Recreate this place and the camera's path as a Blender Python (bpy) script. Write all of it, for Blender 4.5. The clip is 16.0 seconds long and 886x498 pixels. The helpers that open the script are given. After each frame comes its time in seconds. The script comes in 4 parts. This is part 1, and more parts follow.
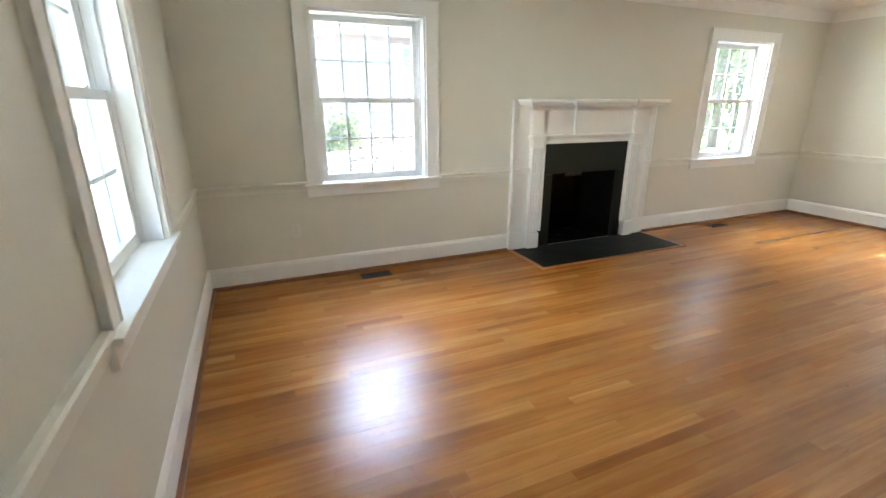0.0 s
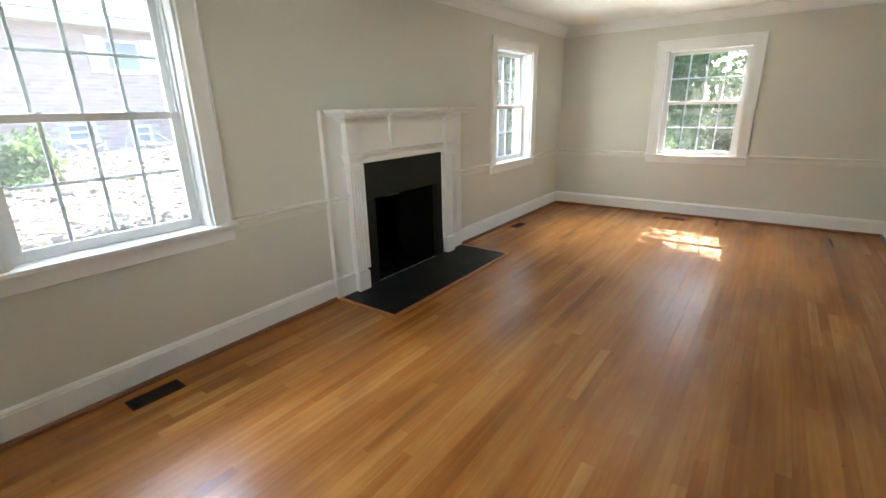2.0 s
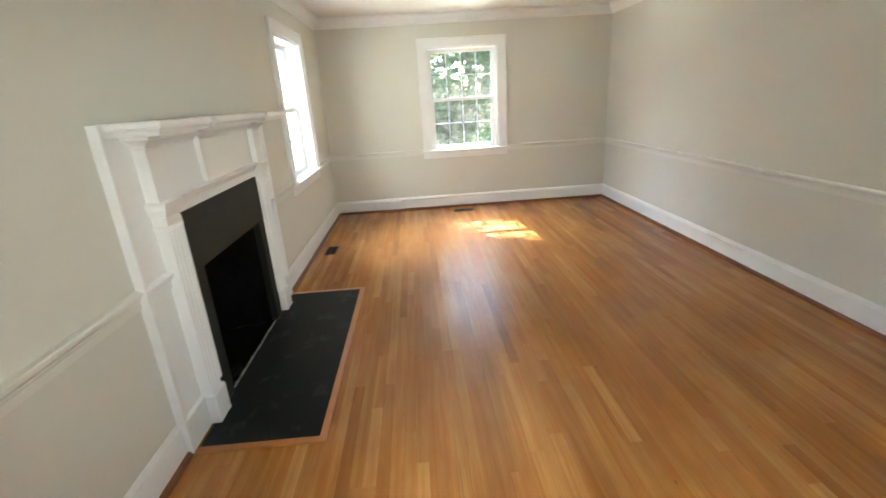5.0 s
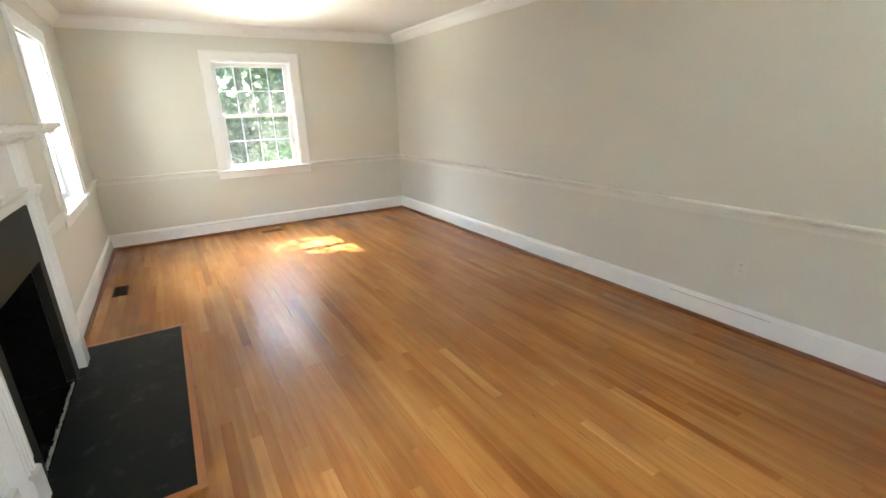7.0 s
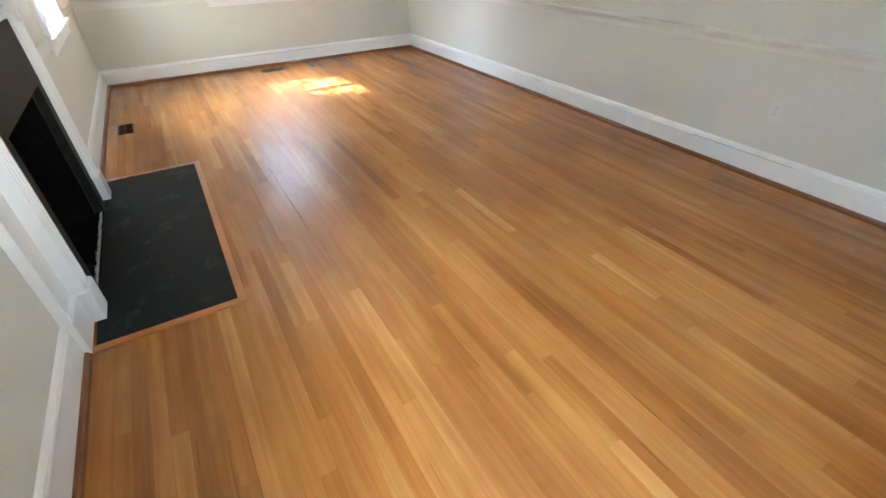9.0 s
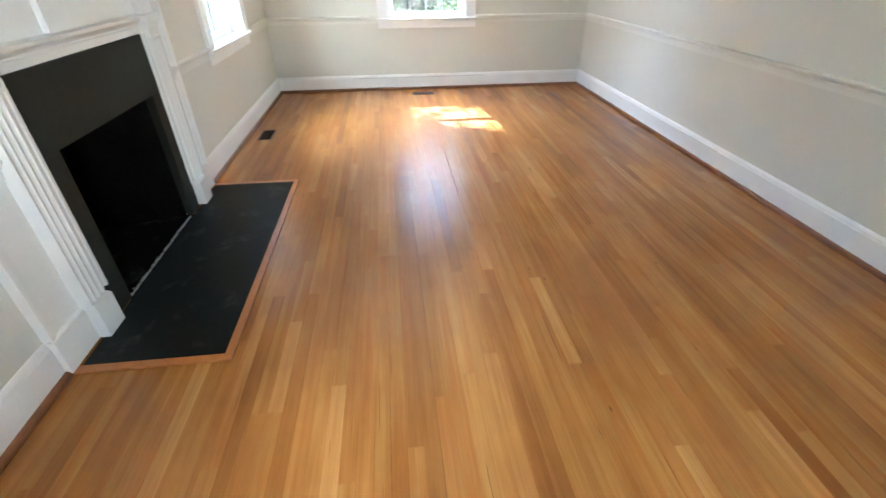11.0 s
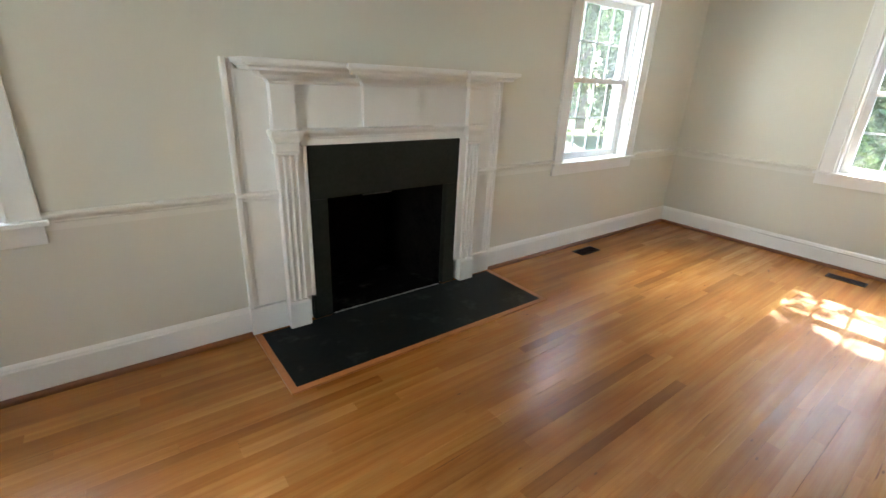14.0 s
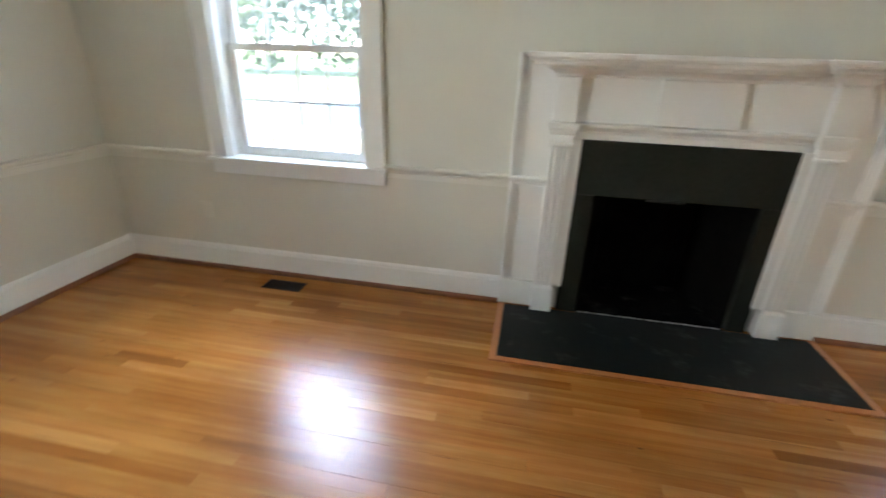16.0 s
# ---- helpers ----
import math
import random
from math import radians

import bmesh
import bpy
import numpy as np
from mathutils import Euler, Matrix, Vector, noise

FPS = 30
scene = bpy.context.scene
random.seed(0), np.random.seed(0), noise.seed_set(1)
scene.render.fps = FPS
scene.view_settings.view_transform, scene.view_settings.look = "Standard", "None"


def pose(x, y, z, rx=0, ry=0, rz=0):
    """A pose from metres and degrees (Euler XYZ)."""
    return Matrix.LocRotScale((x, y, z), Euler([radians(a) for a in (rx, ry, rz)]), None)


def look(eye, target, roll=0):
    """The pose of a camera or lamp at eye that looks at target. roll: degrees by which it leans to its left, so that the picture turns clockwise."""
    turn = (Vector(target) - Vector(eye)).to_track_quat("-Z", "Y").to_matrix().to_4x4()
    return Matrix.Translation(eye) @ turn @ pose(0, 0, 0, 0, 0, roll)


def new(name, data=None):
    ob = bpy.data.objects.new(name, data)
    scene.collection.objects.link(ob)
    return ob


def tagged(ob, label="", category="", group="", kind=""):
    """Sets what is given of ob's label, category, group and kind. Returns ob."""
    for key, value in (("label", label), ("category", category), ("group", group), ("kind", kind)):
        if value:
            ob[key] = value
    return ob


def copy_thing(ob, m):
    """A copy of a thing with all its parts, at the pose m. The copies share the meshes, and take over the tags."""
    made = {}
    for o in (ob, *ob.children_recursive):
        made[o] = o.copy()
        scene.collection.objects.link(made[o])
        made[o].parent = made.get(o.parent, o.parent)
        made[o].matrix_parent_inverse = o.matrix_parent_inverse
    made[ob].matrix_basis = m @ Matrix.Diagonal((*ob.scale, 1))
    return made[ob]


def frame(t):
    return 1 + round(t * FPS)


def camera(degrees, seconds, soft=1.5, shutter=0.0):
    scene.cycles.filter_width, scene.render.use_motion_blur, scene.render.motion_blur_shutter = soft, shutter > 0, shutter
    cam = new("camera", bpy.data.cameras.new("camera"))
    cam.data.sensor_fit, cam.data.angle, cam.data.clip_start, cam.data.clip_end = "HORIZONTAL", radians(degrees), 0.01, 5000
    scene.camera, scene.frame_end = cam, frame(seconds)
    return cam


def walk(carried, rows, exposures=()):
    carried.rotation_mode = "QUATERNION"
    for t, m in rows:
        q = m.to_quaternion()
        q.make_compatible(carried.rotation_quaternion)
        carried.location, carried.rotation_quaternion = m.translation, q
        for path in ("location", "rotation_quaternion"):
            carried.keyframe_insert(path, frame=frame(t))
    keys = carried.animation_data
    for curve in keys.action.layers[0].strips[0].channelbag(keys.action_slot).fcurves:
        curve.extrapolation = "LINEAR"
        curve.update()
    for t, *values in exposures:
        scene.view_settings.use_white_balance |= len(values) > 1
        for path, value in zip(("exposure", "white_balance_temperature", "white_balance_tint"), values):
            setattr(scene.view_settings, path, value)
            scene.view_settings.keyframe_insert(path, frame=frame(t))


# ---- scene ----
cam = camera(89.9, 16.0, shutter=0.3)
EXPOSURES = [(0.0, 4.36, 6450, 10), (0.5, 3.92, 6450, 10), (1.0, 3.75, 6550, 10), (1.5, 3.87, 6500, 10), (2.0, 3.91, 6500, 10), (2.5, 3.94, 6500, 10), (3.0, 3.90, 6500, 10), (3.5, 3.66, 6500, 10), (4.0, 3.72, 6500, 10), (4.5, 4.06, 6450, 10), (5.0, 4.30, 6450, 10), (7.5, 4.51, 6450, 10), (8.0, 4.56, 6350, 10), (10.5, 4.68, 5450, 10), (11.5, 4.65, 6050, 10), (12.5, 4.57, 6050, 10), (13.0, 4.44, 6250, 10), (13.5, 4.16, 6300, 10), (14.0, 4.08, 6300, 10), (15.0, 4.16, 6250, 10), (15.5, 4.21, 6200, 10), (16.0, 4.16, 6200, 10)]
PATH = [
    (0, (0.425, 0.051, 1.442), (1.165, 1.805, 0.828), -0.1),
    (0.5, (0.523, 0.286, 1.483), (1.396, 1.973, 0.858), 1.1),
    (1, (0.523, 0.495, 1.487), (1.72, 1.976, 0.874), 1.3),
    (1.5, (0.525, 0.82, 1.493), (2.004, 2.02, 0.882), -0.4),
    (2, (0.567, 1.14, 1.493), (2.1, 2.273, 0.888), -1.3),
    (2.5, (0.578, 1.491, 1.497), (2.177, 2.527, 0.891), -1.1),
    (3, (0.607, 1.744, 1.487), (2.281, 2.648, 0.873), -1.1),
    (3.5, (0.695, 1.984, 1.5), (2.415, 2.802, 0.889), -1.4),
    (4, (0.766, 2.284, 1.502), (2.616, 2.737, 0.891), -2.9),
    (4.5, (0.837, 2.494, 1.499), (2.728, 2.621, 0.863), -1.9),
    (5, (1.019, 2.691, 1.521), (2.91, 2.605, 0.876), -3.6),
    (5.2, (1.068, 2.761, 1.5), (2.946, 2.495, 0.863), -2.8),
    (7.3, (0.925, 3.164, 1.526), (2.525, 2.147, 0.888), -1.3),
    (7.5, (0.922, 3.195, 1.51), (2.498, 2.176, 0.818), -1.2),
    (8, (0.924, 3.256, 1.443), (2.392, 2.267, 0.512), -0.2),
    (8.2, (0.923, 3.258, 1.407), (2.334, 2.282, 0.38), 0.1),
    (10.3, (1.14, 2.827, 1.403), (2.61, 2.223, 0.19), 3.4),
    (10.5, (1.191, 2.723, 1.395), (2.732, 2.208, 0.229), 2.7),
    (11, (1.365, 2.489, 1.408), (3.03, 2.302, 0.316), -0.3),
    (11.5, (1.471, 2.25, 1.399), (3.192, 2.504, 0.411), -0.1),
    (12, (1.607, 2.028, 1.395), (3.287, 2.676, 0.525), 1.1),
    (12.5, (1.746, 1.835, 1.417), (3.272, 2.836, 0.599), 0.1),
    (13, (1.814, 1.613, 1.423), (3.126, 2.915, 0.659), 0.4),
    (13.5, (1.969, 1.511, 1.412), (3.18, 2.931, 0.692), 0.8),
    (14, (2.248, 1.445, 1.447), (3.396, 2.918, 0.732), 2.7),
    (14.5, (2.523, 1.333, 1.406), (3.498, 2.938, 0.716), 1.9),
    (15, (2.725, 1.325, 1.471), (3.466, 3.035, 0.744), 2.7),
    (15.5, (2.816, 1.359, 1.444), (3.2, 3.182, 0.718), 3.3),
    (16, (2.868, 1.283, 1.447), (2.526, 3.092, 0.665), 1.9),
]
walk(cam, [(t, look(eye, target, roll)) for t, eye, target, roll in PATH], EXPOSURES)

# ---- world, sun and exposure ----
SUN_DIR = Vector((1.0, 0.10, 0.957)).normalized()
world = bpy.data.worlds.new("sky")
scene.world = world
world.use_nodes = True
wn = world.node_tree
sky = wn.nodes.new("ShaderNodeTexSky")
sky.sky_type = "NISHITA"
sky.sun_disc = False
sky.sun_elevation = math.asin(SUN_DIR.z)
sky.sun_rotation = math.atan2(SUN_DIR.x, SUN_DIR.y)
sky.dust_density = 0.8
wn.links.new(sky.outputs[0], wn.nodes["Background"].inputs[0])
wn.nodes["Background"].inputs[1].default_value = 0.15
sun = new("sun", bpy.data.lights.new("sun", "SUN"))
sun.data.energy = 3.0
sun.data.angle = radians(0.5)
sun.data.color = (1.0, 0.93, 0.82)
sun.matrix_world = look(SUN_DIR * 30, (0, 0, 0))

# ---- plan, in metres ----
X0, X1, Y0, Y1 = -0.02, 7.375, -0.02, 3.88      # wall faces of the room
CEIL = 2.55
WALL_T = 0.24
GROUND = -0.20
OPEN_W, OPEN_Z0, OPEN_Z1 = 0.95, 0.80, 2.147     # window openings
W0_Y, W1_X, W2_X, W3_Y = 2.03, 1.405, 5.857, 1.995
FX = 3.671                                       # middle of the fireplace


# daylight that enters by the windows: outside each opening one lamp for the sky, slanting down,
# and one for the light that the sunny ground throws up to the ceiling
def window_light(at, watts, down, spread, tint, side=0.0):
    d = bpy.data.lights.new("window_daylight", "AREA")
    d.shape, d.size, d.size_y = "RECTANGLE", 0.9, 0.9
    d.energy, d.color, d.spread = watts, tint, radians(spread)
    ob = new("window_daylight", d)
    ob.matrix_world = at @ look((-0.45 * math.tan(radians(side)), 0.50, 1.5 + 0.45 * math.tan(radians(down))), (0, 0.05, 1.5))


SKY_TINT, LAWN_TINT = (0.74, 0.84, 1.0), (1.0, 0.98, 0.86)
for at, sky_w, lawn_w in ((pose(W1_X, Y1, 0), 0.74, 0.60), (pose(W2_X, Y1, 0), 1.40, 0.42), (pose(X1, W3_Y, 0, 0, 0, -90), 0.070, 0.40), (pose(X0, W0_Y, 0, 0, 0, 90), 0.065, 0.45)):
    window_light(at, sky_w, 50.0, 58.0, SKY_TINT)
    window_light(at, lawn_w, -30.0, 40.0, LAWN_TINT)
window_light(pose(W1_X, Y1, 0), 0.40, 44.0, 40.0, SKY_TINT, 38.0)
window_light(pose(W2_X, Y1, 0), 1.00, 12.0, 96.0, LAWN_TINT, 57.0)
# the bluish beam from the same window that reaches the long wall
window_light(pose(W2_X, Y1, 0), 0.10, 16.0, 26.0, SKY_TINT)
# the level light from the west window, which rakes along the fireplace wall
rake = bpy.data.lights.new("window_daylight", "AREA")
rake.shape, rake.size, rake.size_y = "RECTANGLE", 0.8, 1.1
rake.energy, rake.color, rake.spread = 0.21, (1.0, 0.97, 0.92), radians(42)
new("window_daylight", rake).matrix_world = look((X0 - 0.42, W0_Y - 0.20, 1.50), (3.6, 3.80, 1.15))


# ---- materials ----
def nodes_of(name):
    m = bpy.data.materials.new(name)
    m.use_nodes = True
    t = m.node_tree
    return m, t.nodes, t.links, t.nodes["Principled BSDF"]


def noise_node(n, l, vec, scale, detail=4.0, rough=0.55):
    t = n.new("ShaderNodeTexNoise")
    t.inputs["Scale"].default_value = scale
    t.inputs["Detail"].default_value = detail
    t.inputs["Roughness"].default_value = rough
    if vec is not None:
        l.new(vec, t.inputs["Vector"])
    return t.outputs["Fac"]


def ramp(n, l, fac, stops):
    r = n.new("ShaderNodeValToRGB")
    e = r.color_ramp.elements
    while len(e) < len(stops):
        e.new(0.5)
    for k, (p, c) in enumerate(stops):
        e[k].position = p
        e[k].color = (*c, 1)
    l.new(fac, r.inputs[0])
    return r.outputs[0]


def mix(n, l, fac, a, b, kind="MIX"):
    m = n.new("ShaderNodeMix")
    m.data_type = "RGBA"
    m.blend_type = kind
    for sock, v in ((m.inputs[0], fac), (m.inputs[6], a), (m.inputs[7], b)):
        if isinstance(v, (int, float)):
            sock.default_value = v
        elif isinstance(v, tuple):
            sock.default_value = (*v, 1)
        else:
            l.new(v, sock)
    return m.outputs[2]


def bump(n, l, p, height, strength, distance):
    b = n.new("ShaderNodeBump")
    b.inputs["Strength"].default_value = strength
    b.inputs["Distance"].default_value = distance
    l.new(height, b.inputs["Height"])
    l.new(b.outputs[0], p.inputs["Normal"])


def position(n):
    return n.new("ShaderNodeNewGeometry").outputs["Position"]


def plain(name, a, b, scale, rough=0.5, fine=60.0, relief=0.2, depth=0.002, metal=0.0, spread=0.08, coat=0.0):
    """Two tones mixed by a broad and a fine noise, with a fine relief."""
    m, n, l, p = nodes_of(name)
    pos = position(n)
    broad = noise_node(n, l, pos, scale)
    small = noise_node(n, l, pos, fine, 6)
    both = n.new("ShaderNodeMath")
    both.operation = "MULTIPLY_ADD"
    both.inputs[1].default_value = 0.45
    l.new(small, both.inputs[0])
    half = n.new("ShaderNodeMath")
    half.operation = "MULTIPLY"
    half.inputs[1].default_value = 0.55
    l.new(broad, half.inputs[0])
    l.new(half.outputs[0], both.inputs[2])
    l.new(ramp(n, l, both.outputs[0], [(0.32, a), (0.68, b)]), p.inputs["Base Color"])
    r = n.new("ShaderNodeMapRange")
    r.inputs["To Min"].default_value = rough - spread
    r.inputs["To Max"].default_value = rough + spread
    l.new(broad, r.inputs[0])
    l.new(r.outputs[0], p.inputs["Roughness"])
    p.inputs["Metallic"].default_value = metal
    p.inputs["Coat Weight"].default_value = coat
    bump(n, l, p, small, relief, depth)
    return m


def floor_wood(name, per_object):
    """Honey oak strips: tone by piece, grain along x, a satin varnish."""
    m, n, l, p = nodes_of(name)
    pos = position(n)
    if per_object:
        rnd = n.new("ShaderNodeObjectInfo").outputs["Random"]
    else:
        rnd = n.new("ShaderNodeNewGeometry").outputs["Random Per Island"]
    off = n.new("ShaderNodeVectorMath")
    off.operation = "SCALE"
    off.inputs[0].default_value = (31.0, 17.0, 5.0)
    l.new(rnd, off.inputs["Scale"])
    add = n.new("ShaderNodeVectorMath")
    l.new(pos, add.inputs[0])
    l.new(off.outputs[0], add.inputs[1])

    def stretched(sx, sy):
        mp = n.new("ShaderNodeMapping")
        mp.inputs["Scale"].default_value = (sx, sy, 1)
        l.new(add.outputs[0], mp.inputs["Vector"])
        return mp.outputs[0]

    fine = noise_node(n, l, stretched(3, 190), 1.0, 5, 0.65)
    band = noise_node(n, l, stretched(1.3, 34), 1.0, 4, 0.6)
    broad = noise_node(n, l, stretched(0.9, 7), 1.0, 3, 0.5)
    tone = ramp(n, l, rnd, [(0.0, (0.315, 0.132, 0.028)), (0.07, (0.372, 0.162, 0.035)), (0.35, (0.425, 0.192, 0.042)),
                            (0.65, (0.46, 0.212, 0.048)), (0.9, (0.515, 0.247, 0.062)), (1.0, (0.565, 0.286, 0.082))])
    c = mix(n, l, ramp(n, l, band, [(0.36, (0, 0, 0)), (0.62, (1, 1, 1))]), mix(n, l, 1.0, tone, (0.82, 0.745, 0.665), "MULTIPLY"), tone)
    c = mix(n, l, ramp(n, l, fine, [(0.34, (1, 1, 1)), (0.5, (0, 0, 0))]), c, mix(n, l, 1.0, c, (0.93, 0.89, 0.84), "MULTIPLY"))
    c = mix(n, l, ramp(n, l, broad, [(0.38, (1, 1, 1)), (0.6, (0, 0, 0))]), c, mix(n, l, 1.0, c, (0.92, 0.8, 0.7), "MULTIPLY"))
    mp = n.new("ShaderNodeMapping")
    mp.inputs["Scale"].default_value = (0.8, 2.4, 1)
    l.new(pos, mp.inputs["Vector"])
    cloud = noise_node(n, l, mp.outputs[0], 1.0, 5, 0.6)
    c = mix(n, l, ramp(n, l, cloud, [(0.38, (1, 1, 1)), (0.58, (0, 0, 0))]), c, mix(n, l, 1.0, c, (0.77, 0.69, 0.61), "MULTIPLY"))
    split = noise_node(n, l, stretched(2.4, 95), 1.0, 1, 0.3)
    c = mix(n, l, ramp(n, l, split, [(0.215, (0.75, 0.75, 0.75)), (0.24, (0, 0, 0))]), c, (0.13, 0.048, 0.013))
    holes = n.new("ShaderNodeTexVoronoi")
    holes.inputs["Scale"].default_value = 1.0
    l.new(stretched(3.1, 8.0), holes.inputs["Vector"])
    c = mix(n, l, ramp(n, l, holes.outputs["Distance"], [(0.026, (0.8, 0.8, 0.8)), (0.05, (0, 0, 0))]), c, (0.12, 0.045, 0.013))
    warp = n.new("ShaderNodeVectorMath")
    warp.operation = "MULTIPLY_ADD"
    warp.inputs[1].default_value = (0.7, 1.7, 1.0)
    l.new(pos, warp.inputs[0])
    l.new(noise_node(n, l, pos, 7, 2), warp.inputs[2])
    knots = n.new("ShaderNodeTexVoronoi")
    knots.inputs["Scale"].default_value = 1.0
    l.new(warp.outputs[0], knots.inputs["Vector"])
    c = mix(n, l, ramp(n, l, knots.outputs["Distance"], [(0.012, (0.7, 0.7, 0.7)), (0.040, (0, 0, 0))]), c, (0.14, 0.052, 0.016))
    l.new(c, p.inputs["Base Color"])
    p.inputs["Roughness"].default_value = 0.265
    p.inputs["Specular IOR Level"].default_value = 0.50
    bump(n, l, p, broad, 0.10, 0.0008)
    return m


def scuffed(name, a, b, pale, rough, start=0.56):
    """Dark stone with pale dusty smears and scratches."""
    m = plain(name, a, b, 3.0, rough, 45, 0.25, 0.0012)
    n, l = m.node_tree.nodes, m.node_tree.links
    p = n["Principled BSDF"]
    base = p.inputs["Base Color"].links[0].from_socket
    pos = position(n)
    smear = noise_node(n, l, pos, 5.5, 7, 0.62)
    mp = n.new("ShaderNodeMapping")
    mp.inputs["Scale"].default_value = (9, 26, 9)
    mp.inputs["Rotation"].default_value = (0, 0, 0.7)
    l.new(pos, mp.inputs["Vector"])
    scratch = noise_node(n, l, mp.outputs[0], 1.0, 5, 0.7)
    f = mix(n, l, 1.0, ramp(n, l, smear, [(start, (0, 0, 0)), (start + 0.16, (0.75, 0.75, 0.75))]), ramp(n, l, scratch, [(0.40, (0.15, 0.15, 0.15)), (0.66, (1, 1, 1))]), "MULTIPLY")
    l.new(mix(n, l, f, base, pale), p.inputs["Base Color"])
    return m


def brick_mat(name, per_object):
    m, n, l, p = nodes_of(name)
    pos = position(n)
    rnd = n.new("ShaderNodeObjectInfo").outputs["Random"] if per_object else n.new("ShaderNodeNewGeometry").outputs["Random Per Island"]
    tone = ramp(n, l, rnd, [(0, (0.32, 0.225, 0.205)), (0.4, (0.40, 0.285, 0.26)), (0.75, (0.44, 0.325, 0.30)), (1, (0.37, 0.28, 0.265))])
    g = noise_node(n, l, pos, 40, 6)
    l.new(mix(n, l, ramp(n, l, g, [(0.35, (0, 0, 0)), (0.7, (0.5, 0.5, 0.5))]), tone, (0.50, 0.38, 0.34)), p.inputs["Base Color"])
    p.inputs["Roughness"].default_value = 0.9
    bump(n, l, p, g, 0.5, 0.004)
    return m


def leaf_mat(name, dark, light):
    m, n, l, p = nodes_of(name)
    rnd = n.new("ShaderNodeNewGeometry").outputs["Random Per Island"]
    c = ramp(n, l, rnd, [(0.0, dark), (0.6, tuple((a + b) / 2 for a, b in zip(dark, light))), (1.0, light)])
    l.new(c, p.inputs["Base Color"])
    p.inputs["Roughness"].default_value = 0.5
    tr = n.new("ShaderNodeBsdfTranslucent")
    l.new(c, tr.inputs["Color"])
    ms = n.new("ShaderNodeMixShader")
    ms.inputs[0].default_value = 0.45
    l.new(p.outputs[0], ms.inputs[1])
    l.new(tr.outputs[0], ms.inputs[2])
    l.new(ms.outputs[0], n["Material Output"].inputs["Surface"])
    return m


def glass_mat():
    m, n, l, p = nodes_of("window_glass")
    n.remove(p)
    g = n.new("ShaderNodeBsdfGlass")
    g.inputs["IOR"].default_value = 1.45
    g.inputs["Roughness"].default_value = 0.0
    g.inputs["Color"].default_value = (0.97, 0.99, 0.98, 1)
    # a thin translucent veil that catches the daylight: glare put into the glass
    veil = n.new("ShaderNodeBsdfTranslucent")
    veil.inputs["Color"].default_value = (0.9, 0.9, 0.9, 1)
    veiled = n.new("ShaderNodeMixShader")
    veiled.inputs[0].default_value = 0.015
    l.new(g.outputs[0], veiled.inputs[1])
    l.new(veil.outputs[0], veiled.inputs[2])
    l.new(veiled.outputs[0], n["Material Output"].inputs["Surface"])
    return m


M_WALL = plain("wall_paint", (0.655, 0.66, 0.595), (0.69, 0.695, 0.63), 0.7, 0.62, 220, 0.12, 0.0008)
M_CEIL = plain("ceiling_paint", (0.76, 0.75, 0.72), (0.80, 0.79, 0.76), 0.8, 0.8, 160, 0.15, 0.001)
M_TRIM = plain("white_gloss_trim", (0.80, 0.82, 0.81), (0.85, 0.87, 0.86), 1.7, 0.34, 90, 0.10, 0.0006)
M_RAIL = plain("painted_chair_rail", (0.71, 0.715, 0.66), (0.75, 0.755, 0.70), 1.2, 0.45, 120, 0.10, 0.0006)
M_VINYL = plain("white_vinyl", (0.78, 0.79, 0.79), (0.83, 0.84, 0.84), 2.0, 0.3, 120, 0.05, 0.0004)
M_SLATE = scuffed("black_slate", (0.005, 0.007, 0.008), (0.012, 0.015, 0.016), (0.085, 0.09, 0.09), 0.50, 0.545)
M_FACING = plain("dark_facing_stone", (0.012, 0.014, 0.011), (0.022, 0.025, 0.020), 2.2, 0.55, 50, 0.2, 0.001)
M_SOOT = plain("sooty_firebox", (0.0012, 0.0012, 0.0012), (0.0085, 0.008, 0.0075), 6.0, 0.92, 40, 0.6, 0.004)
M_DAMPER = plain("scorched_iron", (0.004, 0.004, 0.004), (0.10, 0.095, 0.09), 22.0, 0.8, 50, 0.5, 0.003, spread=0.10)
M_ASHFLOOR = scuffed("ashy_firebox_floor", (0.0015, 0.0015, 0.0015), (0.004, 0.004, 0.004), (0.050, 0.048, 0.046), 0.95, 0.53)
M_ASH = plain("ash_dust", (0.28, 0.28, 0.27), (0.55, 0.54, 0.52), 14.0, 0.95, 60, 0.6, 0.003)
M_OAK_TRIM = plain("stained_oak_trim", (0.40, 0.135, 0.030), (0.52, 0.20, 0.055), 5.0, 0.3, 70, 0.15, 0.0008)
M_SHOE = plain("dark_oak_shoe", (0.15, 0.052, 0.015), (0.24, 0.09, 0.027), 4.0, 0.35, 60, 0.15, 0.0008)
M_BRONZE = plain("brown_register_metal", (0.024, 0.012, 0.006), (0.040, 0.020, 0.011), 8.0, 0.6, 90, 0.1, 0.0005)
M_DUCT_SHADE = plain("duct_shade", (0.006, 0.006, 0.006), (0.012, 0.012, 0.012), 5, 0.8)
M_PLATE = plain("cream_plastic", (0.70, 0.70, 0.64), (0.74, 0.74, 0.68), 5, 0.35, 90, 0.05, 0.0003)
M_SLOT = plain("outlet_slot", (0.02, 0.02, 0.02), (0.03, 0.03, 0.03), 5, 0.6)
M_CHROME = plain("brushed_metal", (0.55, 0.55, 0.54), (0.65, 0.65, 0.64), 8, 0.3, 90, 0.1, 0.0004, 1.0)
M_WOOD_A = floor_wood("oak_strip", True)
M_WOOD_B = floor_wood("oak_strip_field", False)
